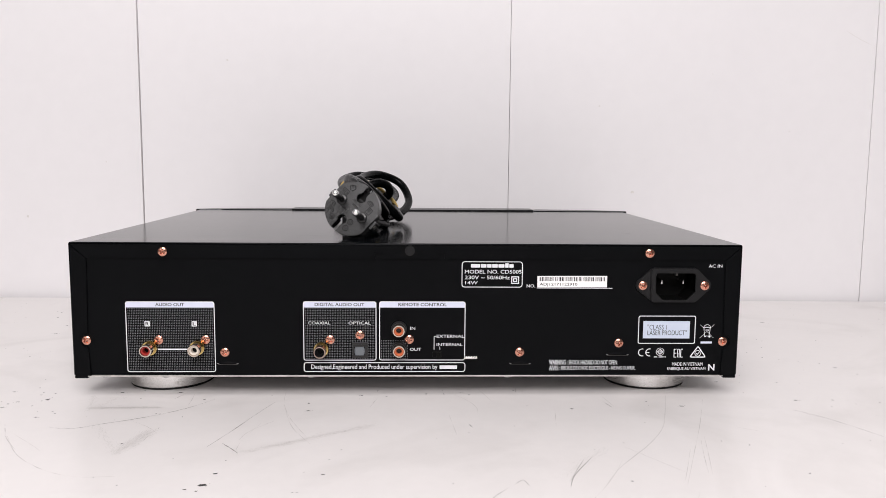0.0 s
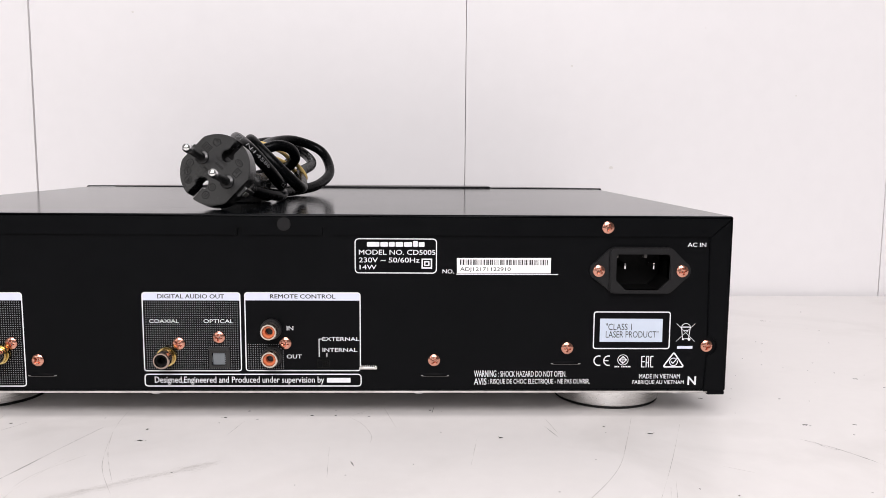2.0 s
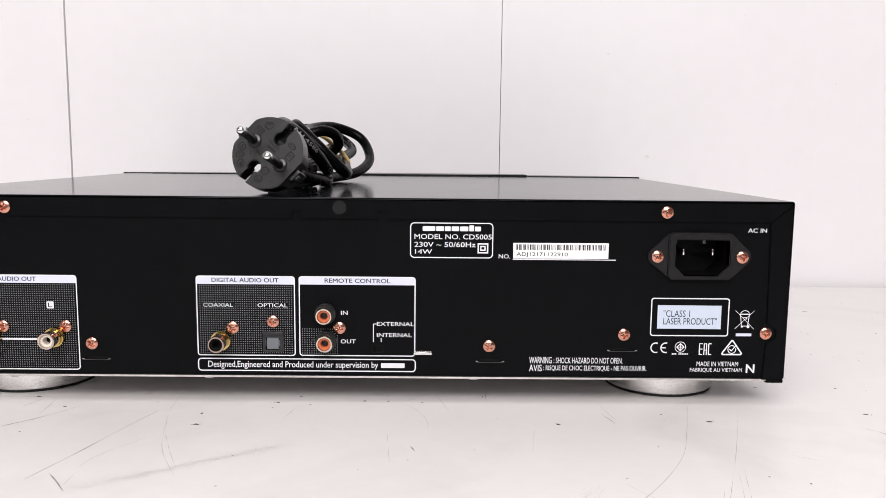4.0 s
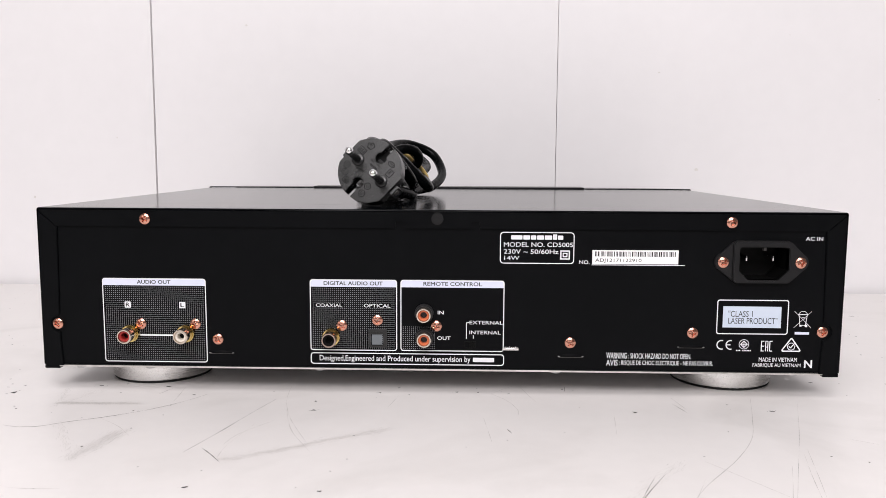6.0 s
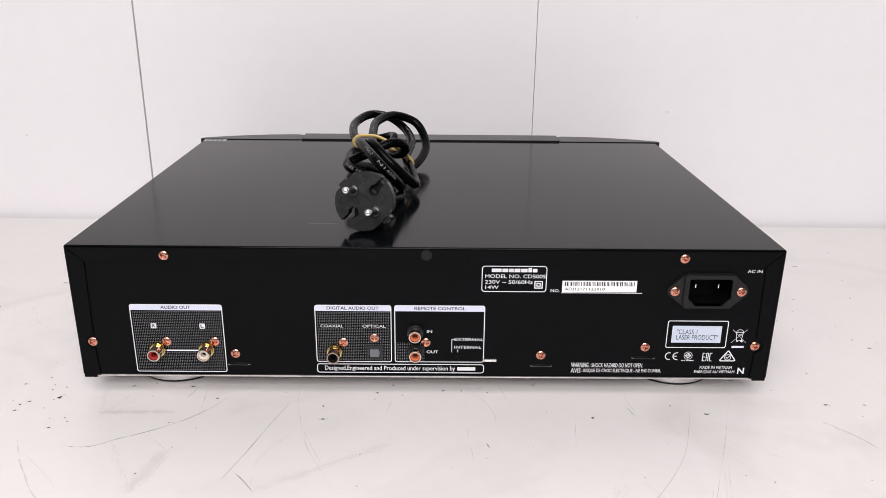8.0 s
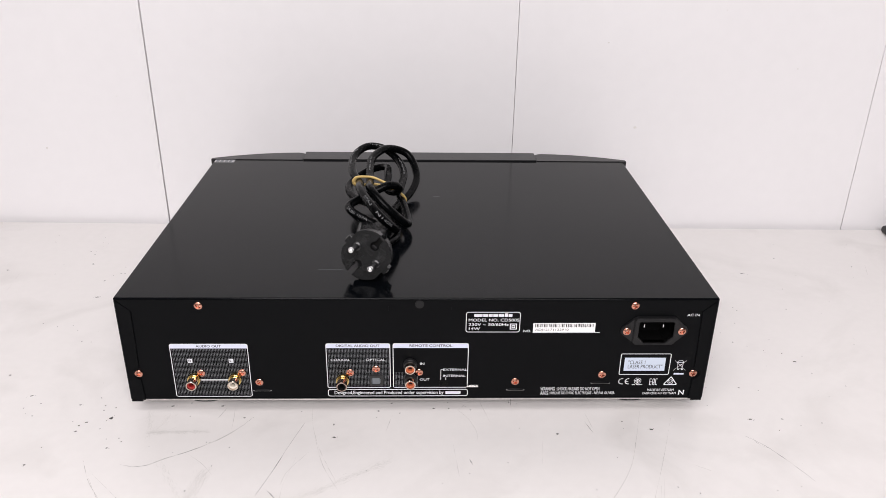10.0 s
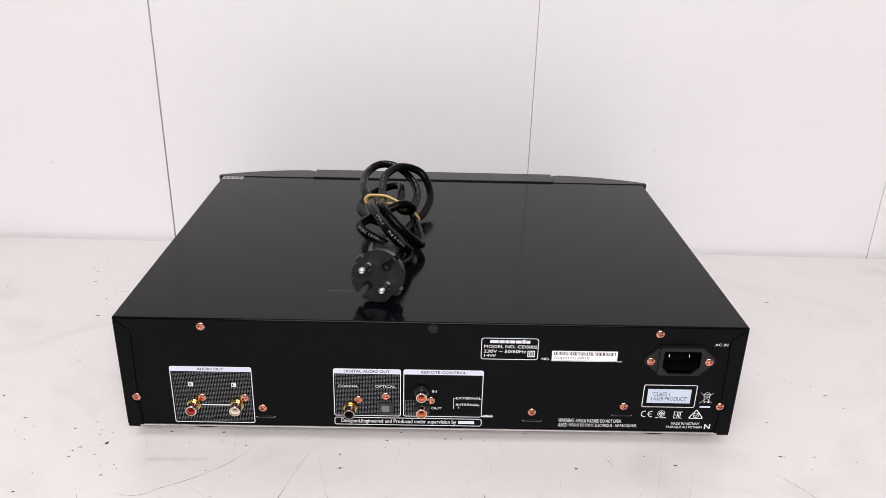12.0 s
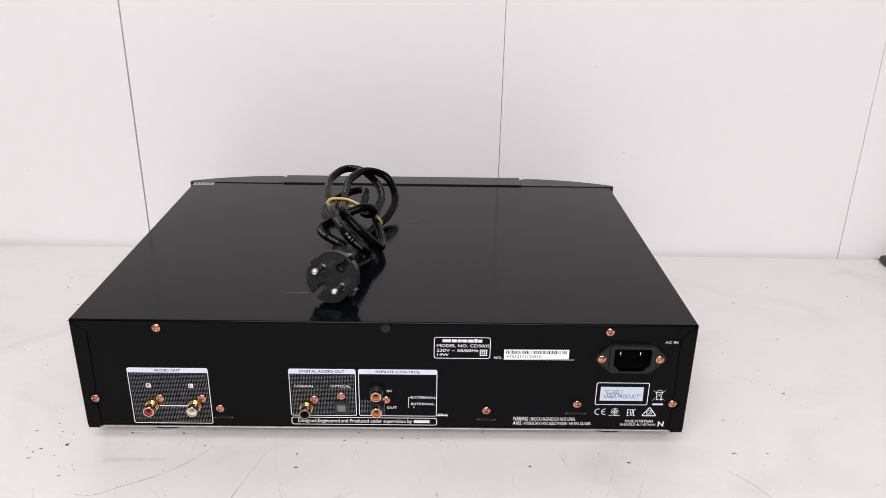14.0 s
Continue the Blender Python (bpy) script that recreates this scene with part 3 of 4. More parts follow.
def lip_top():
    loop = [(-LIPX - 0.2, LIP), (-22.4, LIP), (-22.4, LIP + 3.6), (-18.1, LIP + 3.6), (-18.1, LIP), (18.4, LIP), (18.4, LIP + 3.6), (22.7, LIP + 3.6), (22.7, LIP), (LIPX + 0.2, LIP)]
    return loop + [(W - 1.4, TOP - 1.6), (W - 2.0, TOP - 1.15), (-W + 2.0, TOP - 1.15), (-W + 1.4, TOP - 1.6)]


def lip_side(sign, screw_z):
    g = 0.18
    cut = [(sign * (208.4 + 4.6 * math.cos(radians(a))), screw_z + 4.6 * math.sin(radians(a))) for a in range(90, -91, -15)]
    loop = [(sign * LIPX, LIP - g), *cut, (sign * LIPX, BASE), (sign * (W - 1.3), BASE), (sign * (W - 1.1), BASE + 0.8), (sign * (W - 1.1), TOP - 1.9 - g)]
    return loop if sign < 0 else loop[::-1]


for name, loop in (("rear_lip", lip_top()), ("rear_lip", lip_side(-1, 38.9)), ("rear_lip", lip_side(1, 38.5))):
    part(name, softened([loop], 0.1, -1.0, 0.3), M_REAR, player)

# rear panel with the opening of the mains inlet
hole = [(161.3, 84.4), (187.4, 84.4), (187.4, 72.2), (181.9, 66.9), (166.0, 66.9), (161.3, 71.6)]
outer = [(-W + 1.2, BASE + 0.6), (W - 1.2, BASE + 0.6), (W - 1.2, TOP - 1.2), (-W + 1.2, TOP - 1.2)]
rear = part("rear_panel", slab(bmesh.new(), [outer, hole], 1.2, 0.0), M_REAR, player, "matt black rear panel with white printing")
bm = boxed(-W + 1.6, W - 1.6, 4, DEEP - 1, BASE - 0.3, BASE + 0.9)
plate = part("bottom_plate", bm, M_STEEL, player, "bare galvanised steel bottom plate")
part("plate_edge", boxed(-W + 7, W - 9, -0.4, 4, BASE - 0.75, BASE + 0.5, bevel=0.3, segments=2), M_EDGE, plate, "bright bare steel edge")
for sign in (-1, 1):
    part("side_hem", boxed(min(sign * 209.5, sign * (W - 0.4)), max(sign * 209.5, sign * (W - 0.4)), -0.6, DEEP - 3, 13.4, BASE + 0.2, bevel=0.7), M_REAR, player)
bump = mesh_of("bottom_rivet", lathe(bmesh.new(), [(0, -1.2), (2.5, -1.0), (3.4, 0.0), (3.4, 0.6), (0, 0.6)], 20), M_STEEL)
for bx in (-199, -160, -65.0, 65.3, 194.7):
    place("rivet", bump, player, at(bx, 3.4, BASE - 0.7))

# front panel, seen from above and behind: a raised middle and two shoulders curved back
def front_depth(x):
    notch = 3.4 * max(0.0, 1.0 - (abs(x) - 125.4) / 5.5)  # cut back beside the middle
    return DEEP + 25.0 - 20.5 * (max(abs(x) - 125.0, 0.0) / 97.5) ** 2 - notch


front = part("front_panel", boxed(-125.0, 125.0, DEEP + 0.6, DEEP + 25.6, 14.0, 104.6, bevel=0.3), M_FRONT, player, "dark grey front panel with curved shoulders")
for sign in (-1, 1):
    bm = bmesh.new()
    xs = [sign * (125.4 + 97.1 * (i / 36)) for i in range(37)]
    loop = [(x, DEEP + 0.9) for x in xs] + [(x, front_depth(x)) for x in xs[::-1]]
    low = [bm.verts.new((x, y, 14.0)) for x, y in loop]
    high = [bm.verts.new((x, y, 103.75)) for x, y in loop]
    bm.faces.new(high), bm.faces.new(low[::-1])
    for i in range(len(loop)):
        j = (i + 1) % len(loop)
        bm.faces.new((low[i], low[j], high[j], high[i]))
    bmesh.ops.bevel(bm, geom=[e for e in bm.edges if e.verts[0].co.z > 100 and e.verts[1].co.z > 100], offset=0.4, segments=2, affect="EDGES")
    part("shoulder", bm, M_FRONT, front)

# feet
foot = bmesh.new()
lathe(foot, [(0, 1.4), (28.2, 1.2), (28.8, 1.7), (29.1, 2.6), (29.1, 14.0), (27.0, 15.0), (0, 15.0)], 72)
foot_mesh = mesh_of("foot", foot, M_ALU)
pad_mesh = mesh_of("foot_pad", lathe(bmesh.new(), [(0, 0), (28.0, 0), (28.3, 0.4), (28.3, 1.5), (0, 1.5)], 72), M_FOAM)
for fx in (-169.0, 169.0):
    for fy in (46.0, 264.0):
        low = at(fx, fy, table_z(fy)) @ Matrix.Diagonal((1, 1, 1 - table_z(fy) / 15.0, 1))
        f = place("foot", foot_mesh, player, low, "spun aluminium foot")
        place("foot_pad", pad_mesh, f, low, "black felt pad")


# ---------------------------------------------------------------- screws
def screw_mesh(name, r, mat):
    """A domed head with a pressed cross, facing -y."""
    bm = bmesh.new()
    n, rings = 72, 28
    grid = []

    def height(x, z):
        d = math.hypot(x, z) / r
        h = 1.7 * math.sqrt(max(1 - (0.86 * d) ** 2, 0))
        a = min(abs(x), abs(z))
        b = max(abs(x), abs(z))
        if a < 0.165 * r and b < 0.62 * r:
            h -= 1.75 * (1 - 0.25 * b / (0.62 * r))
        elif a < 0.30 * r and b < 0.30 * r:
            h -= 1.2
        return h
    for k in range(1, rings + 1):
        q = r * k / rings
        ring = []
        for i in range(n):
            t = 2 * math.pi * i / n
            x, z = q * math.cos(t), q * math.sin(t)
            ring.append(bm.verts.new((x, -height(x, z), z)))
        grid.append(ring)
    mid = bm.verts.new((0, -height(0, 0), 0))
    skirt = [bm.verts.new((v.co.x * 0.97, 0.2, v.co.z * 0.97)) for v in grid[-1]]
    grid.append(skirt)
    for i in range(n):
        bm.faces.new((mid, grid[0][i], grid[0][(i + 1) % n]))
        for a, b in zip(grid, grid[1:]):
            bm.faces.new((a[i], b[i], b[(i + 1) % n], a[(i + 1) % n]))
    return mesh_of(name, bm, mat, 30)


SCREW = screw_mesh("screw", 2.95, M_COPPER)
turn = random.Random(7)
for sx, sz, sy in ((-158.6, 97.2, -1.0), (156.9, 97.4, -1.0), (-209.4, 38.9, -0.2), (208.0, 38.5, -0.2), (-120.6, 31.0, 0), (72.7, 31.1, 0), (138.6, 37.3, 0),
                   (-163.2, 39.2, 0), (-133.0, 39.4, 0), (-52.1, 39.4, 0), (-32.6, 42.5, 0), (-0.3, 39.6, 0)):
    s = place("screw", SCREW, player, at(sx, sy, sz, 0, turn.uniform(0, 90), 0), "copper-coloured cross-head screw")

# ---------------------------------------------------------------- sockets of the rear panel
def rca(x, z, length, colour, shell, base_r=4.9, base=M_GOLD, dark=False):
    s = place("phono_socket", mesh_of("phono_socket", lathe(bmesh.new(), [(0, 0), (base_r, 0), (base_r, 2.6), (base_r - 0.25, 2.9), (4.35, 2.9), (4.35, 4.2), (0, 4.2)], 40), base), player, at(x, 0, z, 90, 0, 0))
    barrel = lathe(bmesh.new(), [(3.9, 3.8), (3.9, length - 1.6), (4.05, length - 1.4), (4.05, length - 0.4), (3.75, length), (3.15, length), (2.95, length - 0.4), (2.95, length - 6.0)], 40)
    part("barrel", barrel, shell, s, m=at(x, 0, z, 90, 0, 0))
    ins = lathe(bmesh.new(), [(2.97, length - 5), (2.97, length - 1.1), (2.75, length - 0.9), (2.1, length - 1.0), (1.8, length - 1.4), (1.8, length - 6)], 36)
    part("insulator", ins, colour, s, m=at(x, 0, z, 90, 0, 0))
    part("contact", lathe(bmesh.new(), [(1.83, length - 5.0), (0, length - 5.2)], 24), M_HOLE, s, m=at(x, 0, z, 90, 0, 0))
    return s


tagged(rca(-169.0, 33.9, 10.3, M_RED, M_NICKEL), "gold-plated phono socket with red insulator")
tagged(rca(-138.3, 34.1, 10.3, M_WHITE, M_NICKEL), "gold-plated phono socket with white insulator")
tagged(rca(-57.9, 33.1, 10.5, M_HOLE, M_DULL), "gold-plated phono socket with black insulator")
tagged(rca(-7.0, 46.7, 8.5, M_ORANGE, M_NICKEL, 5.1, M_BLACK), "nickel phono socket with orange insulator")
tagged(rca(-6.8, 33.2, 8.5, M_ORANGE, M_NICKEL, 5.1, M_BLACK), "nickel phono socket with orange insulator")

opt = part("optical_port", slab(bmesh.new(), [round_rect(-37.6, -27.5, 27.3, 36.4, 0.4), round_rect(-36.4, -29.4, 28.4, 34.8, 0.8)], 0.2, -0.8), M_BLACK, player, "square black optical socket")
part("hood", boxed(-37.7, -27.4, -1.7, 0.1, 36.1, 37.6, bevel=0.3), M_BLACK, opt)
part("shutter", boxed(-35.8, -30.0, -0.3, 0.4, 28.6, 34.6, bevel=0.3), M_SHUTTER, opt, "grey shutter flap")
for ox in (-36.5, -29.4):
    part("shutter_ear", boxed(ox - 0.35, ox + 0.35, -0.25, 0.3, 30.0, 33.2, bevel=0.15), M_SHUTTER, opt)
sw = part("slide_switch", slab(bmesh.new(), [round_rect(15.0, 21.4, 27.1, 31.2, 0.5), round_rect(15.5, 20.9, 27.6, 30.7, 0.3)], 0.2, -0.35), M_HOLE, player, "small black slide switch")
bm = boxed(17.6, 20.8, -0.35, 0.2, 27.7, 30.6, bevel=0.15, segments=1)
for kx in (18.2, 19.2, 20.2):
    for kz in (28.3, 29.2, 30.1):
        box(bm, kx - 0.25, kx + 0.25, -0.75, -0.3, kz - 0.25, kz + 0.25)
part("slider", bm, M_HOLE, sw)

# mains inlet: a flat flange with two ears and a raised rim with rounded corners
hole_loop = rounded(hole, (1.4, 1.4, 0.6, 0.6, 0.6, 0.6))
ears = []
ears += arc_points(153.2, 76.2, 4.7, 118, 242, 10)
ears += [(158.4, 66.2), (160.4, 64.9), (187.4, 64.9), (189.8, 66.2)]
ears += arc_points(193.7, 76.2, 4.7, -62, 62, 10)
ears += [(189.4, 86.8), (187.4, 87.9), (160.4, 87.9), (158.0, 86.8)]
inlet = part("mains_inlet", softened([ears, hole_loop[::-1]], 0.2, -1.7), M_INLET, player, "black moulded three-pin mains inlet")
rim = rounded([(158.0, 87.7), (189.4, 87.7), (189.4, 65.1), (158.0, 65.1)], (2.6, 2.6, 2.8, 2.8))
part("rim", softened([rim, hole_loop[::-1]], -1.6, -3.2, 0.45), M_INLET, inlet)
hole = hole_loop
bm = bmesh.new()
deep = 16.0
front_vs = [bm.verts.new((x, -2.6, z)) for x, z in hole]
back_vs = [bm.verts.new((x, deep, z)) for x, z in hole]
for i in range(len(hole)):
    j = (i + 1) % len(hole)
    bm.faces.new((front_vs[i], front_vs[j], back_vs[j], back_vs[i]))
bm.faces.new(back_vs)
part("well", bm, M_HOLE, inlet)
for cx, cz, cy in ((167.0, 77.8, 3.0), (181.3, 77.8, 3.0)):
    part("contact_pin", boxed(cx - 0.42, cx + 0.42, cy, deep, cz - 1.45, cz + 1.45, bevel=0.25), M_CHROME, inlet, "bright metal contact pin")
    part("contact_spring", boxed(cx - 4.2, cx - 2.6, 6.0, 9.0, 81.6, 83.6, bevel=0.3), M_CLIP, inlet, "dull metal spring in the roof of the well")
for cx in (152.9, 193.9):
    place("screw", SCREW, inlet, at(cx, -1.7, 76.2, 0, turn.uniform(0, 90), 0), "copper-coloured cross-head screw")

# knock-out disc, pressed tabs, bent prong
part("plug_disc", softened([ring_loop(0.0, 98.3, 3.7, 32)], 0.0, -1.35, 0.45), M_DISC, player, "small round grey plug")
for tx, tz, tw in ((-119.0, 23.5, 14.0), (73.2, 23.6, 14.2), (138.1, 29.6, 15.0)):
    bm = bmesh.new()
    n = 16
    top, low, lip = [], [], []
    for i in range(n + 1):
        u = -1 + 2 * i / n
        bulge = 1.1 * (1 - u * u) ** 0.5 if abs(u) < 1 else 0.0
        top.append(bm.verts.new((tx + u * tw / 2, -0.02, tz + 0.9 * (1 - u * u) + 0.2)))
        low.append(bm.verts.new((tx + u * tw / 2, -0.02 - bulge, tz)))
        lip.append(bm.verts.new((tx + u * tw / 2, 0.3, tz - 0.1)))
    for i in range(n):
        bm.faces.new((top[i], top[i + 1], low[i + 1], low[i]))
        bm.faces.new((low[i], low[i + 1], lip[i + 1], lip[i]))
    tab = part("pressed_tab", bm, M_REAR, player)
    # Dark bar for the slit's shade; metal strips for glints on the glossy lip.
    part("slit_shade", boxed(tx - tw / 2 + 0.4, tx + tw / 2 - 0.4, -0.12, 0.1, tz - 0.6, tz - 0.1), M_HOLE, tab)
    part("lip_glint", boxed(tx - tw / 2 + 0.6, tx + tw / 2 - 0.6, -0.45, 0.1, tz - 0.85, tz - 0.62, bevel=0.08, segments=1), M_CLIP, tab, "thin metal strip for the glint on the tab's lip")
    for ex in (-tw / 2 + 0.7, tw / 2 - 0.7):
        part("end_glint", boxed(tx + ex - 0.6, tx + ex + 0.6, -0.3, 0.1, tz - 0.5, tz - 0.1, bevel=0.1, segments=1), M_STEEL, tab)
bm = boxed(35.8, 44.7, -1.6, 0.2, 26.6, 28.0, bevel=0.2, segments=1)
for k in range(8):
    box(bm, 36.4 + k * 1.03, 37.0 + k * 1.03, -1.5, 0.0, 27.9, 28.6)
part("bent_prong", bm, M_ALU, player, "bare metal prong with toothed edge")

# ---------------------------------------------------------------- printing on the rear panel
def framed(name, x0, x1, z0, z1, head_z, words, wx0, wx1, label):
    """A white outlined field with a filled heading."""
    w, r = 0.55, 1.6
    bm = outline(bmesh.new(), round_rect(x0, x1, z0, z1, r), round_rect(x0 + w, x1 - w, z0 + w, z1 - w, r - w))
    ob = part(name, bm, M_PRINT, player, label, smooth=0)
    loop = [(x0 + w * 0.5, head_z), (x1 - w * 0.5, head_z)] + round_rect(x0 + w * 0.5, x1 - w * 0.5, z0, z1 - w * 0.5, r - 0.3)[:12]
    part("heading_band", flat(bmesh.new(), loop, -0.085), M_HEAD, ob, smooth=0)
    mid = (head_z + z1) / 2
    print_text(words, wx0, wx1, mid - 1.05, mid + 1.0, M_INK, ob, -0.14, bold=0.06)
    return ob


def dots(parent, x0, x1, z0, z1, keep_out, pitch=1.08, size=0.197):
    verts, faces = [], []
    nx, nz = int((x1 - x0) / pitch), int((z1 - z0) / pitch)
    for i in range(nx):
        for j in range(nz):
            x, z = x0 + (i + 0.5) * (x1 - x0) / nx, z0 + (j + 0.5) * (z1 - z0) / nz
            if any(a < x < b and c < z < d for a, b, c, d in keep_out):
                continue
            k = len(verts)
            verts += [((x + a * size) * MM, -0.00009, (z + b * size) * MM) for a, b in ((-1, -1), (1, -1), (1, 1), (-1, 1))]
            faces.append((k, k + 1, k + 2, k + 3))
    mesh = bpy.data.meshes.new("dot_screen")
    mesh.from_pydata(verts, [], faces)
    mesh.materials.append(M_DOT)
    tagged(place("dot_screen", mesh, parent), kind="stuff", label="screen of tiny white printed dots")


audio = framed("audio_field", -184.2, -126.8, 17.6, 64.5, 60.5, "AUDIO OUT", -164.8, -146.3, "white outlined field with a dotted ground")
dots(audio, -183.0, -128.0, 18.6, 60.2, [(-172.2, -168.6, 47.9, 51.6), (-141.9, -138.3, 47.9, 51.6)])
for bx, letter in ((-170.4, "R"), (-140.1, "L")):
    part("letter_box", flat(bmesh.new(), round_rect(bx - 1.75, bx + 1.75, 48.0, 51.5, 0.5), -0.11), M_PRINT, audio, smooth=0)
    print_text(letter, bx - 1.0, bx + 1.0, 48.7, 50.8, M_INK, audio, -0.14, bold=0.08)
part("joining_line", boxed(-164, -143.5, -0.2, 0, 32.4, 33.2), M_PRINT, audio)

digital = framed("digital_field", -69.6, -21.8, 25.3, 64.8, 60.7, "DIGITAL AUDIO OUT", -61.9, -29.7, "white outlined field with a dotted ground")
dots(digital, -68.4, -23.0, 26.3, 60.4, [(-67, -51.4, 48.9, 51.9), (-40.6, -25, 48.9, 51.9)])
print_text("COAXIAL", -66.3, -51.9, 49.5, 51.4, M_PRINT, digital, bold=0.035)
print_text("OPTICAL", -40.0, -25.5, 49.5, 51.4, M_PRINT, digital, bold=0.035)

remote = framed("remote_field", -20.0, 36.6, 25.4, 64.9, 60.8, "REMOTE CONTROL", -7.4, 24.3, "white outlined field")
dots(remote, -19.0, -0.9, 26.3, 39.4, [(-0.9, 6, 26, 45)])
print_text("IN", 0.4, 3.6, 46.0, 48.0, M_PRINT, remote, bold=0.035)
print_text("OUT", 0.2, 7.5, 31.8, 33.8, M_PRINT, remote, bold=0.035)
print_text("EXTERNAL", 17.8, 35.9, 40.7, 42.6, M_PRINT, remote, bold=0.035)
print_text("INTERNAL", 17.8, 34.8, 35.2, 37.1, M_PRINT, remote, bold=0.035)
part("pointer_line", stroke(bmesh.new(), [(16.1, 32.6), (16.1, 41.6), (17.6, 41.6)], 0.4), M_PRINT, remote, smooth=0)
part("pointer_line", stroke(bmesh.new(), [(19.9, 32.6), (19.9, 34.6)], 0.4), M_PRINT, remote, smooth=0)

maker = part("maker_field", outline(bmesh.new(), round_rect(-69.6, 36.9, 17.6, 24.1, 1.8), round_rect(-69.05, 36.35, 18.15, 23.55, 1.3)), M_PRINT, player, "white outlined line of print", smooth=0)
print_text("Designed,Engineered and Produced under supervision by", -64.6, 18.4, 18.6, 22.6, M_PRINT, maker, bold=0.035)
part("maker_name_bar", flat(bmesh.new(), round_rect(19.8, 31.4, 19.6, 22.0, 0.3)), M_PRINT, maker, "plain white bar", smooth=0)

rating = part("rating_field", outline(bmesh.new(), round_rect(33.8, 73.8, 74.3, 91.5, 2.0), round_rect(34.3, 73.3, 74.8, 91.0, 1.6)), M_PRINT, player, "white outlined rating field", smooth=0)
bm = bmesh.new()
lx = 39.8
for wide, high in ((6.4, 2.3), (4.0, 2.3), (3.2, 2.3), (4.0, 2.3), (4.3, 2.3), (2.6, 2.9), (3.2, 2.3)):
    flat(bm, round_rect(lx, lx + wide - 0.35, 87.4, 87.4 + high, 0.35, 3))
    lx += wide
    lx += 0.1
part("logo_bar", bm, M_PRINT, rating, "row of plain white blocks", smooth=0)
print_text("MODEL NO. CD5005", 35.9, 73.0, 83.5, 85.9, M_PRINT, rating, bold=0.035)
print_text("230V ~ 50/60Hz", 35.9, 65.3, 79.7, 82.1, M_PRINT, rating, bold=0.035)
print_text("14W", 36.2, 44.4, 76.3, 78.5, M_PRINT, rating, bold=0.035)
bm = outline(bmesh.new(), [(66.3, 76.7), (71.5, 76.7), (71.5, 81.7), (66.3, 81.7)], [(67.0, 77.4), (70.8, 77.4), (70.8, 81.0), (67.0, 81.0)])
outline(bm, [(67.6, 78.0), (70.2, 78.0), (70.2, 80.4), (67.6, 80.4)], [(68.2, 78.6), (69.6, 78.6), (69.6, 79.8), (68.2, 79.8)])
part("double_square", bm, M_PRINT, rating, smooth=0)

print_text("NO.", 76.6, 82.1, 74.4, 76.4, M_PRINT, player, bold=0.035)
part("number_line", boxed(83.3, 133.3, -0.12, 0.0, 73.8, 74.2), M_PRINT, player)
sticker = part("barcode_sticker", slab(bmesh.new(), [[(83.6, 74.4), (129.6, 74.6), (129.6, 82.2), (83.5, 82.0)]], 0.0, -0.15), M_PAPER, player, "white paper sticker with a bar code")
bm = bmesh.new()
bars = random.Random(11)
bxp = 85.0
while bxp < 127.6:
    wide = bars.choice((0.28, 0.28, 0.5, 0.75))
    flat(bm, [(bxp, 78.6), (bxp + wide, 78.6), (bxp + wide, 81.3), (bxp, 81.3)], -0.17)
    bxp += wide + bars.choice((0.28, 0.28, 0.5, 0.6))
part("bar_code", bm, M_INK, sticker, smooth=0)
print_text("ADJ12171122910", 85.1, 109.9, 75.1, 77.5, M_INK, sticker, -0.2, bold=0.02)

print_text("WARNING", 92.6, 103.6, 22.5, 25.8, M_PRINT, player, bold=0.035)
print_text(": SHOCK HAZARD DO NOT OPEN.", 104.6, 138.5, 22.6, 25.5, M_PRINT, player, bold=0.02)
print_text("AVIS", 92.6, 98.8, 18.5, 21.8, M_PRINT, player, bold=0.035)
print_text(": RISQUE DE CHOC ELECTRIQUE - NE PAS OUVRIR.", 99.6, 150.4, 18.6, 21.5, M_PRINT, player, bold=0.02)

laser = part("laser_field", outline(bmesh.new(), round_rect(151.4, 189.8, 36.7, 55.7, 1.3), round_rect(151.95, 189.25, 37.25, 55.15, 0.9)), M_PRINT, player, "white outlined laser notice", smooth=0)
part("notice_ground", flat(bmesh.new(), [(154.7, 40.4), (186.0, 40.3), (185.9, 52.0), (154.7, 52.1)], -0.085), M_NOTICE, laser, smooth=0)
print_text('"CLASS 1', 157.6, 170.6, 46.3, 49.7, M_INK, laser, -0.14)
print_text('LASER PRODUCT"', 157.7, 183.9, 42.5, 45.9, M_INK, laser, -0.14)

bm = bmesh.new()
stroke(bm, [(192.9, 49.7), (202.2, 40.6)], 0.2)
stroke(bm, [(202.2, 49.7), (192.9, 40.6)], 0.2, -0.102)
stroke(bm, [(195.4, 47.8), (196.1, 42.0), (199.1, 42.0), (199.8, 47.8)], 0.34, -0.104)
stroke(bm, [(194.9, 47.9), (200.2, 47.9)], 0.5, -0.106)
stroke(bm, arc_points(197.6, 47.3, 2.4, 25, 155, 8), 0.3, -0.108)
stroke(bm, [(196.9, 46.2), (198.6, 46.2), (198.6, 45.3)], 0.3, -0.11)
flat(bm, ring_loop(199.4, 41.7, 0.75, 12), -0.112)
flat(bm, [(195.9, 41.3), (197.0, 41.3), (197.0, 42.1), (195.9, 42.1)], -0.114)
part("crossed_bin_symbol", bm, M_PRINT, player, smooth=0)
part("bin_bar", flat(bmesh.new(), [(193.6, 36.9), (201.3, 36.9), (201.3, 38.3), (193.6, 38.3)]), M_HEAD, player, smooth=0)
bm = bmesh.new()
stroke(bm, arc_points(154.6, 30.8, 2.4, 70, 290, 20), 0.62)
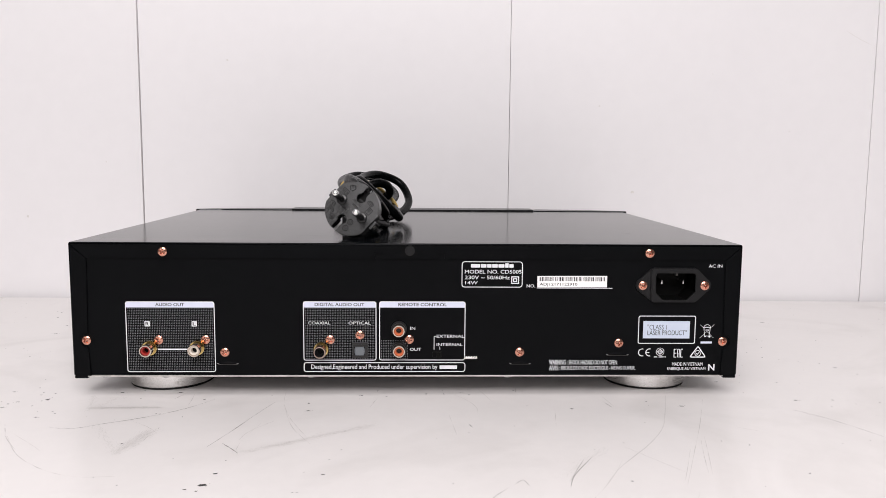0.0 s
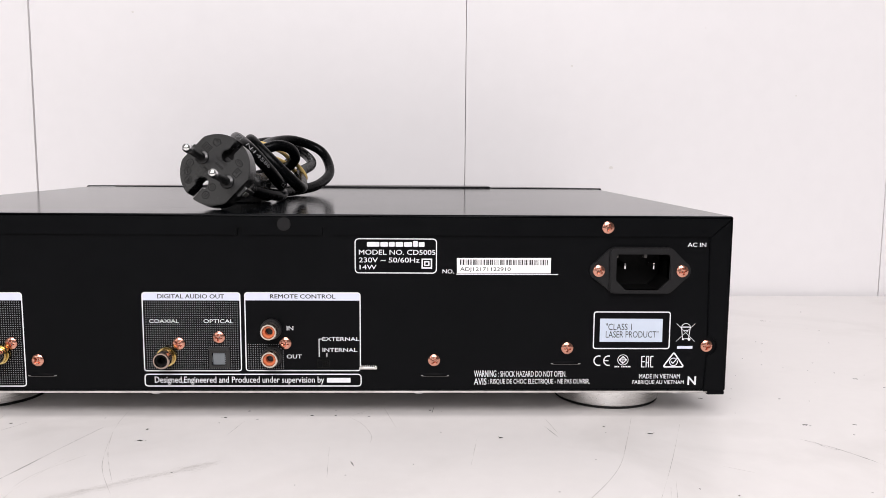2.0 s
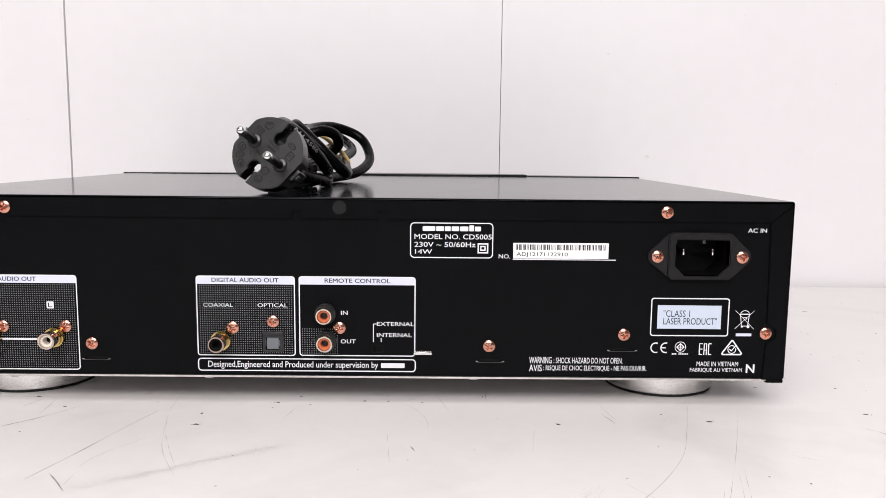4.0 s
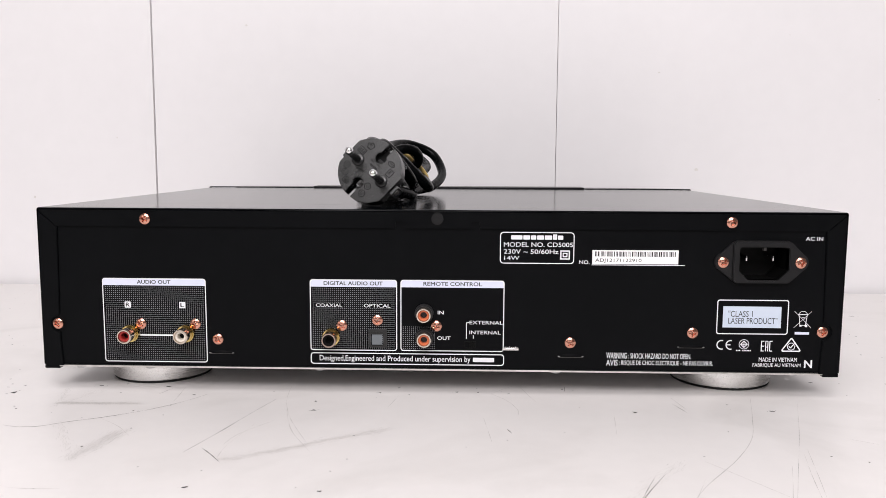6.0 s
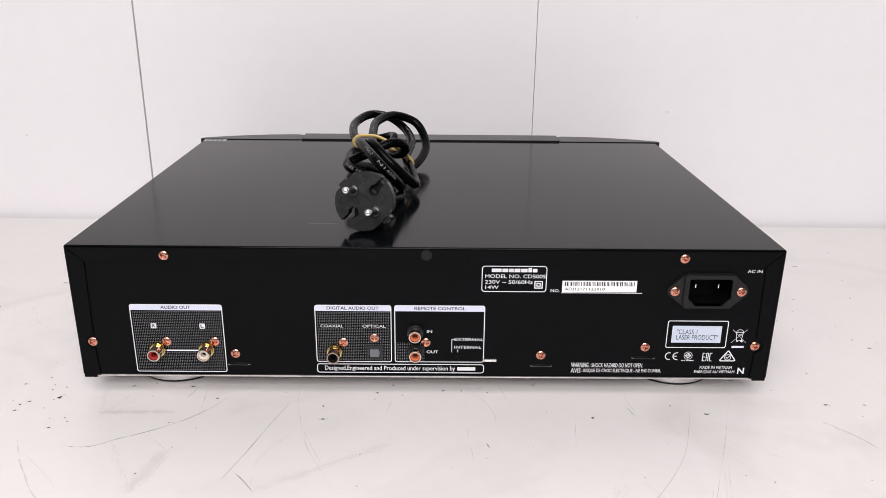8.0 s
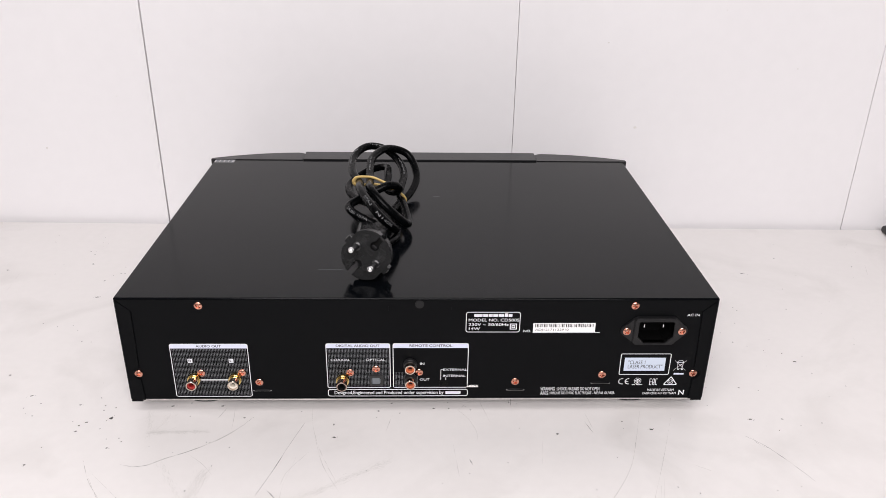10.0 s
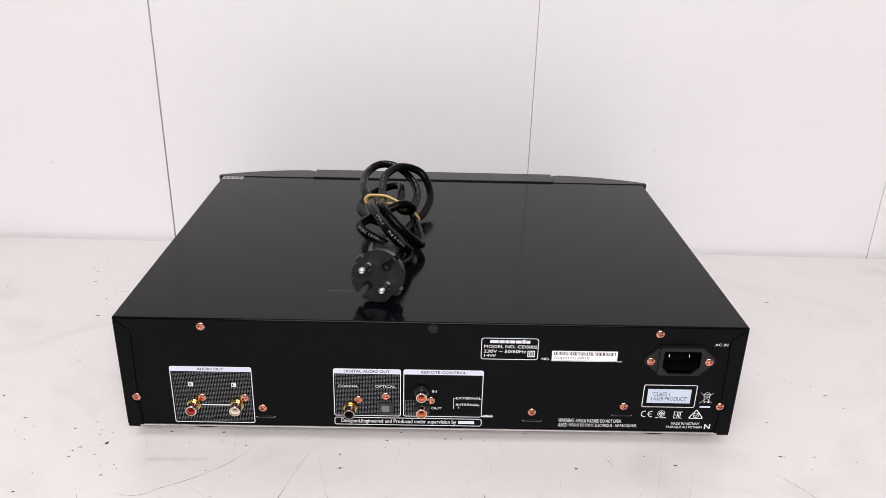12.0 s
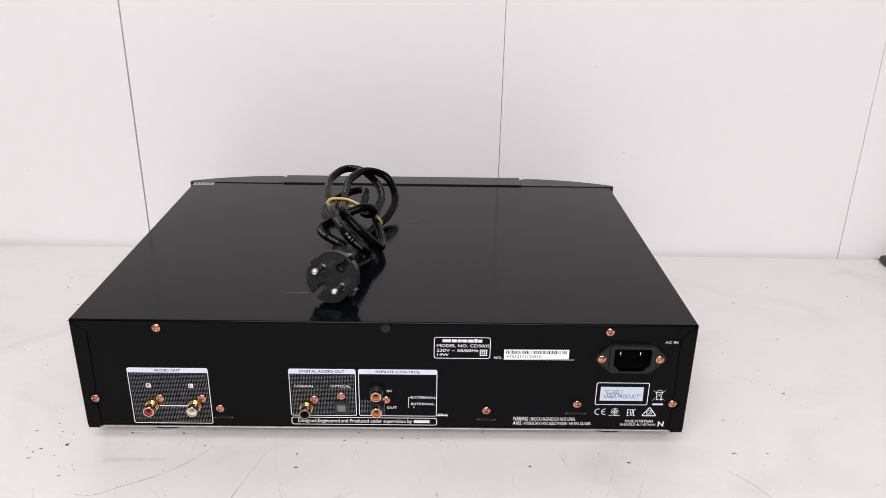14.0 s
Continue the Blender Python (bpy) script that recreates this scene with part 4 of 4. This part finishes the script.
stroke(bm, arc_points(159.5, 30.8, 2.4, 75, 285, 20), 0.62)
stroke(bm, [(157.3, 30.8), (159.5, 30.8)], 0.55, -0.104)
part("conformity_mark", bm, M_PRINT, player, smooth=0)
bm = outline(bmesh.new(), ring_loop(166.7, 31.2, 2.75, 28), ring_loop(166.7, 31.2, 2.45, 28))
outline(bm, ring_loop(166.7, 31.2, 2.1, 4), ring_loop(166.7, 31.2, 1.45, 4), -0.104)
stroke(bm, [(166.7, 29.6), (166.7, 32.8)], 0.35, -0.106)
stroke(bm, [(165.1, 31.2), (168.3, 31.2)], 0.35, -0.108)
for k in range(10):
    if k != 3:
        flat(bm, [(162.6 + 0.82 * k, 27.4), (163.2 + 0.82 * k, 27.4), (163.2 + 0.82 * k, 28.1), (162.6 + 0.82 * k, 28.1)])
part("round_mark", bm, M_PRINT, player, smooth=0)
bm = bmesh.new()
for k in range(3):
    z = 33.0 - k * 2.7
    stroke(bm, [(176.0, z), (177.6, z)], 0.45)
stroke(bm, [(176.1, 33.2), (176.1, 27.4)], 0.5, -0.104)
stroke(bm, [(178.4, 27.4), (178.4, 33.0), (179.6, 33.0), (179.6, 27.4)], 0.45, -0.106)
stroke(bm, [(178.4, 29.8), (179.6, 29.8)], 0.4, -0.108)
stroke(bm, [(182.0, 33.0), (180.6, 33.0), (180.6, 27.6), (182.0, 27.6)], 0.5, -0.11)
part("eurasian_mark", bm, M_PRINT, player, smooth=0)
bm = bmesh.new()
outline(bm, rounded([(186.2, 27.3), (198.0, 27.3), (192.1, 35.6)], (0.8, 0.8, 0.8)), rounded([(187.5, 28.0), (196.7, 28.0), (192.1, 34.4)], (0.35, 0.35, 0.35)))
stroke(bm, arc_points(192.1, 30.2, 1.95, 60, 380, 24), 0.42, -0.106)
stroke(bm, [(190.9, 30.4), (191.8, 29.4), (194.3, 32.6)], 0.5, -0.108)
part("tick_mark", bm, M_PRINT, player, smooth=0)
print_text("MADE IN VIETNAM", 175.1, 195.6, 21.7, 24.0, M_PRINT, player, bold=0.02)
print_text("FABRIQUE AU VIETNAM", 171.9, 197.7, 18.5, 20.8, M_PRINT, player, bold=0.02)
print_text("N", 199.7, 203.7, 18.5, 22.7, M_PRINT, player, bold=0.16)
print_text("AC IN", 196.7, 205.8, 88.0, 90.0, M_PRINT, player, bold=0.035)

# sticker and scratch on top of the cover
bm = boxed(-217.6, -196.6, 298.0, 306.6, TOP, TOP + 0.12)
top_sticker = part("top_sticker", bm, M_FOIL, player, "small silver sticker by the front edge")
bm = bmesh.new()
for k, (a, b) in enumerate(((-216, -212.5), (-211.5, -208), (-206.8, -203.5), (-202.4, -199.4))):
    box(bm, a, b, 299.6, 305.2, TOP + 0.12, TOP + 0.16)
    box(bm, a + 1.0, b - 1.0, 301.0, 303.6, TOP + 0.15, TOP + 0.19)
part("sticker_print", bm, M_SHUTTER, top_sticker, smooth=0)
part("cover_streak", boxed(-78.0, -59.0, 44.8, 45.1, TOP, TOP + 0.02), M_SHUTTER, player, "faint rubbed streak on the cover")
part("cover_scratch", boxed(12.2, 18.6, 201.0, 201.5, TOP, TOP + 0.03), M_CABLE_PRINT, player)
bm = bmesh.new()
for k, (x, y, size, long) in enumerate(((168.0, 58.5, 0.55, 1.2), (175.2, 64.5, 0.4, 1.4), (162.8, 75.5, 0.35, 2.4), (171.0, 90.0, 0.25, 1.5), (150.5, 40.0, 0.25, 1.0))):
    speck(bm, x, y, size, long, 20, 900 + k)
for v in bm.verts:
    v.co.z = TOP + 0.06
tagged(part("cover_specks", bm, M_INK, player, "tiny dark specks on the cover", smooth=0), kind="stuff")

# ---------------------------------------------------------------- power cord
cord = thing("power_cord", -40, 70, TOP, "black mains cord, coiled, with a round two-pin plug", "power cord")
AXIS = Vector((0.145, 0.956, -0.256)).normalized()
ACROSS = Vector((0.715, -0.285, -0.637))
ACROSS = (ACROSS - AXIS * ACROSS.dot(AXIS)).normalized()
UPWARD = ACROSS.cross(AXIS)
FACE = Vector((-39.8, 27.5, 123.7))
PLUG = Matrix((ACROSS, AXIS, UPWARD)).transposed().to_4x4()
PLUG.translation = FACE * MM  # x along the pins, y into the plug, z across


def plug_outline(R=18.8):
    """Round face with two keyhole slots and two flat cheeks."""
    pts = []
    half = 2.1
    for base in (0, 180):
        # cheek beside a pin
        a = base - 78
        while a < base + 79:
            x, z = R * math.cos(radians(a)), R * math.sin(radians(a))
            pts.append((max(min(x, 16.9), -16.9), z))
            a += 4
        # slot at base + 90
        c, s = math.cos(radians(base + 90)), math.sin(radians(base + 90))
        side = (s, -c)
        def p(along, off):
            return (c * along + side[0] * off, s * along + side[1] * off)
        pts.append(p(R - 0.15, half))
        pts.append(p(11.2, half))
        for k in range(0, 9):
            b = radians(40 + 280 * k / 8)
            pts.append(p(9.6 + 3.5 * math.cos(b), 3.5 * math.sin(b)))
        pts.append(p(11.2, -half))
        pts.append(p(R - 0.15, -half))
    return pts


def plug_body():
    return softened([plug_outline()], 8.5, 0.0, 0.35)


plug = part("plug", plug_body(), M_PLUG, cord, "round moulded black plug", m=PLUG)
# grip behind the face, narrowing to the cable
bm = bmesh.new()
rings = []
for y, rx, rz in ((8.0, 15.5, 6.6), (12, 16.0, 7.4), (20, 13.5, 8.4), (28, 10.0, 7.8), (33, 7.0, 6.6), (40, 5.2, 5.2), (47, 4.6, 4.6)):
    ring = []
    for i in range(28):
        a = 2 * math.pi * i / 28
        e = 0.62
        cx, cz = math.cos(a), math.sin(a)
        ring.append(bm.verts.new((rx * math.copysign(abs(cx) ** e, cx), y, rz * math.copysign(abs(cz) ** e, cz))))
    rings.append(ring)
for a, b in zip(rings, rings[1:]):
    for i in range(28):
        bm.faces.new((a[i], a[(i + 1) % 28], b[(i + 1) % 28], b[i]))
bm.faces.new(rings[-1])
part("grip", bm, M_PLUG, plug, m=PLUG)
for px in (-9.6, 9.6):
    m = PLUG @ at(px, 0, 0, 90, 0, 0)
    pin = part("pin", lathe(bmesh.new(), [(3.8, -0.2), (3.6, 0.7), (3.2, 1.0), (2.1, 1.2), (2.05, 15.6), (0, 15.6)], 28), M_PLUG, plug, "black-sleeved round pin", m=m)
    part("pin_tip", lathe(bmesh.new(), [(2.1, 15.2), (2.35, 15.8), (2.35, 18.0), (2.05, 19.3), (1.3, 20.1), (0, 20.3)], 28), M_CHROME, pin, "bright metal tip", smooth=60, m=m)
# moulded marks on the face, flat: the shade of their relief is drawn as dark lines
bm = bmesh.new()
for mx, mz in ((-12.4, -6.4), (-10.2, -10.3), (-6.6, -13.2), (5.8, -7.4), (6.1, -12.6)):
    outline(bm, ring_loop(mx, mz, 2.1, 18), ring_loop(mx, mz, 1.7, 18), -0.06)
outline(bm, [(x, 11.0 + 0.62 * (z - 11.0)) for x, z in ring_loop(7.3, 11.0, 2.5, 20)], [(x, 11.0 + 0.55 * (z - 11.0)) for x, z in ring_loop(7.3, 11.0, 2.1, 20)], -0.06)
outline(bm, [(-14.0, 3.6), (-9.0, 3.6), (-9.0, 7.4), (-14.0, 7.4)], [(-13.6, 4.0), (-9.4, 4.0), (-9.4, 7.0), (-13.6, 7.0)], -0.06)
outline(bm, [(-12.0, 11.2), (-10.6, 8.6), (-7.9, 8.9), (-7.0, 11.6), (-9.2, 13.2)], [(-11.5, 11.1), (-10.3, 9.1), (-8.2, 9.3), (-7.5, 11.4), (-9.2, 12.6)], -0.06)
outline(bm, [(8.4, 4.2), (12.0, 4.2), (12.0, 8.8), (8.4, 8.8)], [(8.8, 4.6), (11.6, 4.6), (11.6, 8.4), (8.8, 8.4)], -0.06)
for k in range(3):
    stroke(bm, [(-12.8 + 1.3 * k, 4.4), (-12.6 + 1.3 * k, 6.6)], 0.6, -0.07)
    stroke(bm, [(9.0, 6.2 + 0.7 * k), (10.6, 6.2 + 0.7 * k)], 0.35, -0.07)
for k in range(5):
    stroke(bm, [(-1.7 + 1.1 * k, 2.2), (-1.7 + 1.1 * k, 3.6)], 0.6, -0.06)
for k in range(3):
    stroke(bm, [(-6.4 + 1.4 * math.cos(k * 1.05), -13.4 + 1.4 * math.sin(k * 1.05)), (-6.4 - 1.4 * math.cos(k * 1.05), -13.4 - 1.4 * math.sin(k * 1.05))], 0.4, -0.07)
    stroke(bm, [(-5.0 + 1.1 * k, -3.6), (-4.6 + 1.1 * k, -2.4)], 0.5, -0.06)
    stroke(bm, [(6.4 + 1.1 * k, 11.8), (6.4 + 1.1 * k, 10.4)], 0.5, -0.07)
    stroke(bm, [(-10.4 + 0.7 * k, 10.8), (-10.4 + 0.7 * k, 11.8)], 0.4, -0.07)
part("moulded_marks", bm, M_MOULD, plug, smooth=0, m=PLUG)


def mould_text(words, x, z, length, height, angle=0.0):
    """Small sunk letters on the plug's face, drawn flat with their shade as dark colour; angle turns them in its plane.
    """
    pts, faces = glyphs(words)
    c, q = math.cos(radians(angle)), math.sin(radians(angle))
    bm = bmesh.new()
    vs = []
    for u, v in pts:
        a, b = (u - 0.5) * length, (v - 0.5) * height
        vs.append(bm.verts.new((x + a * c - b * q, -0.06, z + a * q + b * c)))
    for f in faces:
        try:
            bm.faces.new([vs[i] for i in f])
        except ValueError:
            pass
    part("moulded_text", bm, M_MOULD, plug, 'moulded letters "' + words + '"', smooth=0, m=PLUG)


mould_text("16A 250V~", -0.8, 5.5, 8.6, 1.7, 180)
for letter, mx, mz in (("S", -12.4, -6.4), ("N", -10.2, -10.3), ("D", 5.8, -7.4), ("FI", 6.1, -12.6)):
    mould_text(letter, mx, mz, 1.7, 2.0, 180)
part("earth_contact", boxed(-1.9, 1.9, 4.0, 5.4, 6.6, 8.8, bevel=0.5), M_INLET, plug, "dark earth contact", m=PLUG)
part("slot_floor", boxed(-5.6, 5.6, 5.2, 12.0, 5.4, 15.6, bevel=0.6), M_HOLE, plug, m=PLUG)
for sign in (-1, 1):
    edges = sorted((sign * 13.0, sign * 19.3))
    part("cheek", boxed(edges[0], edges[1], 2.2, 13.0, sign * 1.2 - 3.2, sign * 1.2 + 3.2, bevel=0.5), M_PLUG, plug, m=PLUG)
    edges = sorted((sign * 18.6, sign * 19.9))
    part("side_clip", boxed(edges[0], edges[1], 3.0, 7.5, sign * 1.2 - 1.3, sign * 1.2 + 1.3, bevel=0.25, segments=1), M_CLIP, plug, "dull metal earth clip", m=PLUG)

NECK = FACE + AXIS * 46
LEAD = [
    tuple(FACE + AXIS * 40), tuple(NECK), (-26, 83, 109), (-20.5, 99, 106.9), (-22, 121, 106.8), (-27, 146, 106.8), (-20, 172, 107), (-9, 194, 110), (-3.5, 218, 119), (-12, 234, 134), (-31, 228, 142)]
FIRST_LOOP = [
    (-44, 206, 140.5), (-45.5, 180, 136.5), (-44, 156, 134.5), (-41.5, 122, 140.5), (-29, 109, 130.5), (-15, 110.5, 116.5), (-10, 119, 110.8), (-13, 142, 113.5), (-18.5, 170, 119)]
SECOND_LOOP = [
    (-15.5, 205, 124), (-22, 230.5, 130), (-36, 241, 138), (-52, 236, 141), (-63, 214, 137.5), (-61, 182, 134), (-53, 157, 133.5), (-49.5, 117, 141.5), (-34, 82, 135), (-23, 87, 121.5)]
LOW_LOOP = [
    (-19.5, 101, 113.4), (-23.5, 119, 114.6), (-37, 146, 114.5), (-60, 176, 112), (-67, 206, 113), (-52, 230, 118), (-33, 224, 125), (-30, 198, 126), (-30, 172, 122)]
TAIL = [
    (-23, 157, 124.5), (-18.5, 150, 129.5), (-20.5, 144.5, 135), (-27, 139.5, 137.2), (-35, 136, 135), (-44, 133, 131), (-53, 129, 127.8), (-59.5, 120.5, 126.3), (-57, 111, 124.6), (-49, 104.5, 122.2), (-40, 101, 119), (-33, 101.5, 114)]
COIL = LEAD + FIRST_LOOP + SECOND_LOOP + LOW_LOOP + TAIL
CABLE_R = 3.5
line = smooth_path(COIL, 12)
cable = part("cable", tube(bmesh.new(), line, CABLE_R, 20), M_CABLE, cord, "round black flexible cable")


def cable_print(words, start, toward, length, height=2.7):
    """Letters, or plain bars, laid round the sheath from a place on the line, facing a given way."""
    if words:
        pts, faces = glyphs(words)
    else:
        dice, pts, faces = random.Random(int(length)), [], []
        u = 0.0
        while u < 0.96:
            w, low, high = dice.uniform(0.008, 0.028), dice.uniform(0.2, 0.42), dice.uniform(0.58, 0.85)
            faces.append(tuple(range(len(pts), len(pts) + 4)))
            pts += [(u, low), (u + w, low), (u + w, high), (u, high)]
            u += w + dice.choice((0.012, 0.015, 0.02, 0.05))
    dist = [0.0]
    for a, b in zip(line, line[1:]):
        dist.append(dist[-1] + (b - a).length)
    first = min(range(len(line)), key=lambda i: (line[i] - Vector(start)).length)
    bm = bmesh.new()
    vs = [bm.verts.new((u * length, v, 0)) for u, v in pts]
    for face in faces:
        try:
            bm.faces.new([vs[i] for i in face])
        except ValueError:
            pass
    for k in range(1, 8):
        bmesh.ops.bisect_plane(bm, geom=[*bm.verts, *bm.edges, *bm.faces], plane_co=(0, k / 8, 0), plane_no=(0, 1, 0))
    for k in range(1, int(length)):
        bmesh.ops.bisect_plane(bm, geom=[*bm.verts, *bm.edges, *bm.faces], plane_co=(k, 0, 0), plane_no=(1, 0, 0))
    for vert in bm.verts:
        d, v = dist[first] + vert.co.x, vert.co.y
        i = min(max(int(np.searchsorted(dist, d)) - 1, 0), len(line) - 2)
        f = (d - dist[i]) / max(dist[i + 1] - dist[i], 1e-6)
        p = line[i].lerp(line[i + 1], f)
        t = ((line[i + 1] - line[i]).normalized() * (1 - f) + (line[min(i + 2, len(line) - 1)] - line[i + 1]).normalized() * f).normalized()
        out = Vector(toward) - t * Vector(toward).dot(t)
        out.normalize()
        a = (v - 0.5) * height / CABLE_R
        vert.co = p + (CABLE_R + 0.10) * (out * math.cos(a) + out.cross(t) * math.sin(a))
    part("cable_print", bm, M_CABLE_PRINT, cable, 'printed words "' + words + '"' if words else "worn grey print", smooth=0)


cable_print("075A-2", (-42.5, 101, 139.4), (0.0, -0.85, 0.55), 14.0, 2.2)
cable_print("N14586", (-33.5, 82.0, 134.7), (0.0, -0.85, 0.55), 15.5, 2.2)
cable_print("CE", (-19.8, 94, 115.8), (0.3, -0.95, 0.1), 4.6, 2.2)
cable_print("SABS 157A", (-58.5, 114, 125.5), (-0.2, -0.8, 0.6), 21.0, 2.2)
cable_print("", (-60, 224, 140), (-0.2, -0.6, 0.8), 34.0)
cable_print("", (-44.5, 200, 140), (0.0, -0.6, 0.8), 27.0)
cable_print("", (-30, 236, 136), (0.0, -0.7, 0.7), 23.0)
# moulded appliance plug at the other end, lying under the loops
SOCKET = at(-38.6, 98.0, 103.2, 0, 0, -5)
bm = bmesh.new()
rings = []
for y, half, low, high in ((-15.5, 10.8, 0.6, 14.8), (-14.5, 12.0, 0.1, 16.0), (4.0, 12.3, 0.1, 17.0), (9.0, 11.6, 0.3, 16.4), (18.0, 7.8, 1.4, 13.0), (25.0, 5.2, 2.2, 10.6)):
    chamfer = 0.28 * half
    loop = [(-half, low), (half, low), (half, high - chamfer), (half - chamfer, high), (-half + chamfer, high), (-half, high - chamfer)]
    rings.append([bm.verts.new((x, y, z)) for x, z in rounded(loop, (1.0, 1.0, 1.2, 1.2, 1.2, 1.2), 3)])
for a, b in zip(rings, rings[1:]):
    for i in range(len(a)):
        j = (i + 1) % len(a)
        bm.faces.new((a[i], a[j], b[j], b[i]))
bm.faces.new(rings[0][::-1]), bm.faces.new(rings[-1])
appliance_plug = part("appliance_plug", bm, M_PLUG, cord, "black moulded appliance plug under the coil", m=SOCKET)
for k in range(4):
    part("grip_rib", boxed(-12.6, 12.6, -9.0 + 3.6 * k, -7.6 + 3.6 * k, 3.0, 11.0, bevel=0.3, segments=1), M_PLUG, appliance_plug, m=SOCKET)

cable_print("", (-16, 200, 123.5), (0.1, -0.6, 0.8), 31.0)

# rubber band round the coil
bm = bmesh.new()
ring = smooth_path([(-58.6, 160, 133), (-55.5, 158, 137.6), (-48, 156.5, 138.7), (-41, 155, 138.5), (-34, 153.5, 136.0), (-27, 153, 132.5), (-22, 154, 127.5), (-16.5, 157, 122.5), (-13.4, 160, 116.5),
                    (-16, 163, 113.2), (-20, 163.5, 119), (-28, 162.5, 126), (-40, 161.5, 130), (-56, 161.5, 129)], 6, closed=True)
tube(bm, ring, 2.0, 12, flat=0.5, closed=True)
tagged(part("rubber_band", bm, M_BAND, smooth=60), "tan rubber band round the coiled cord", "rubber band")
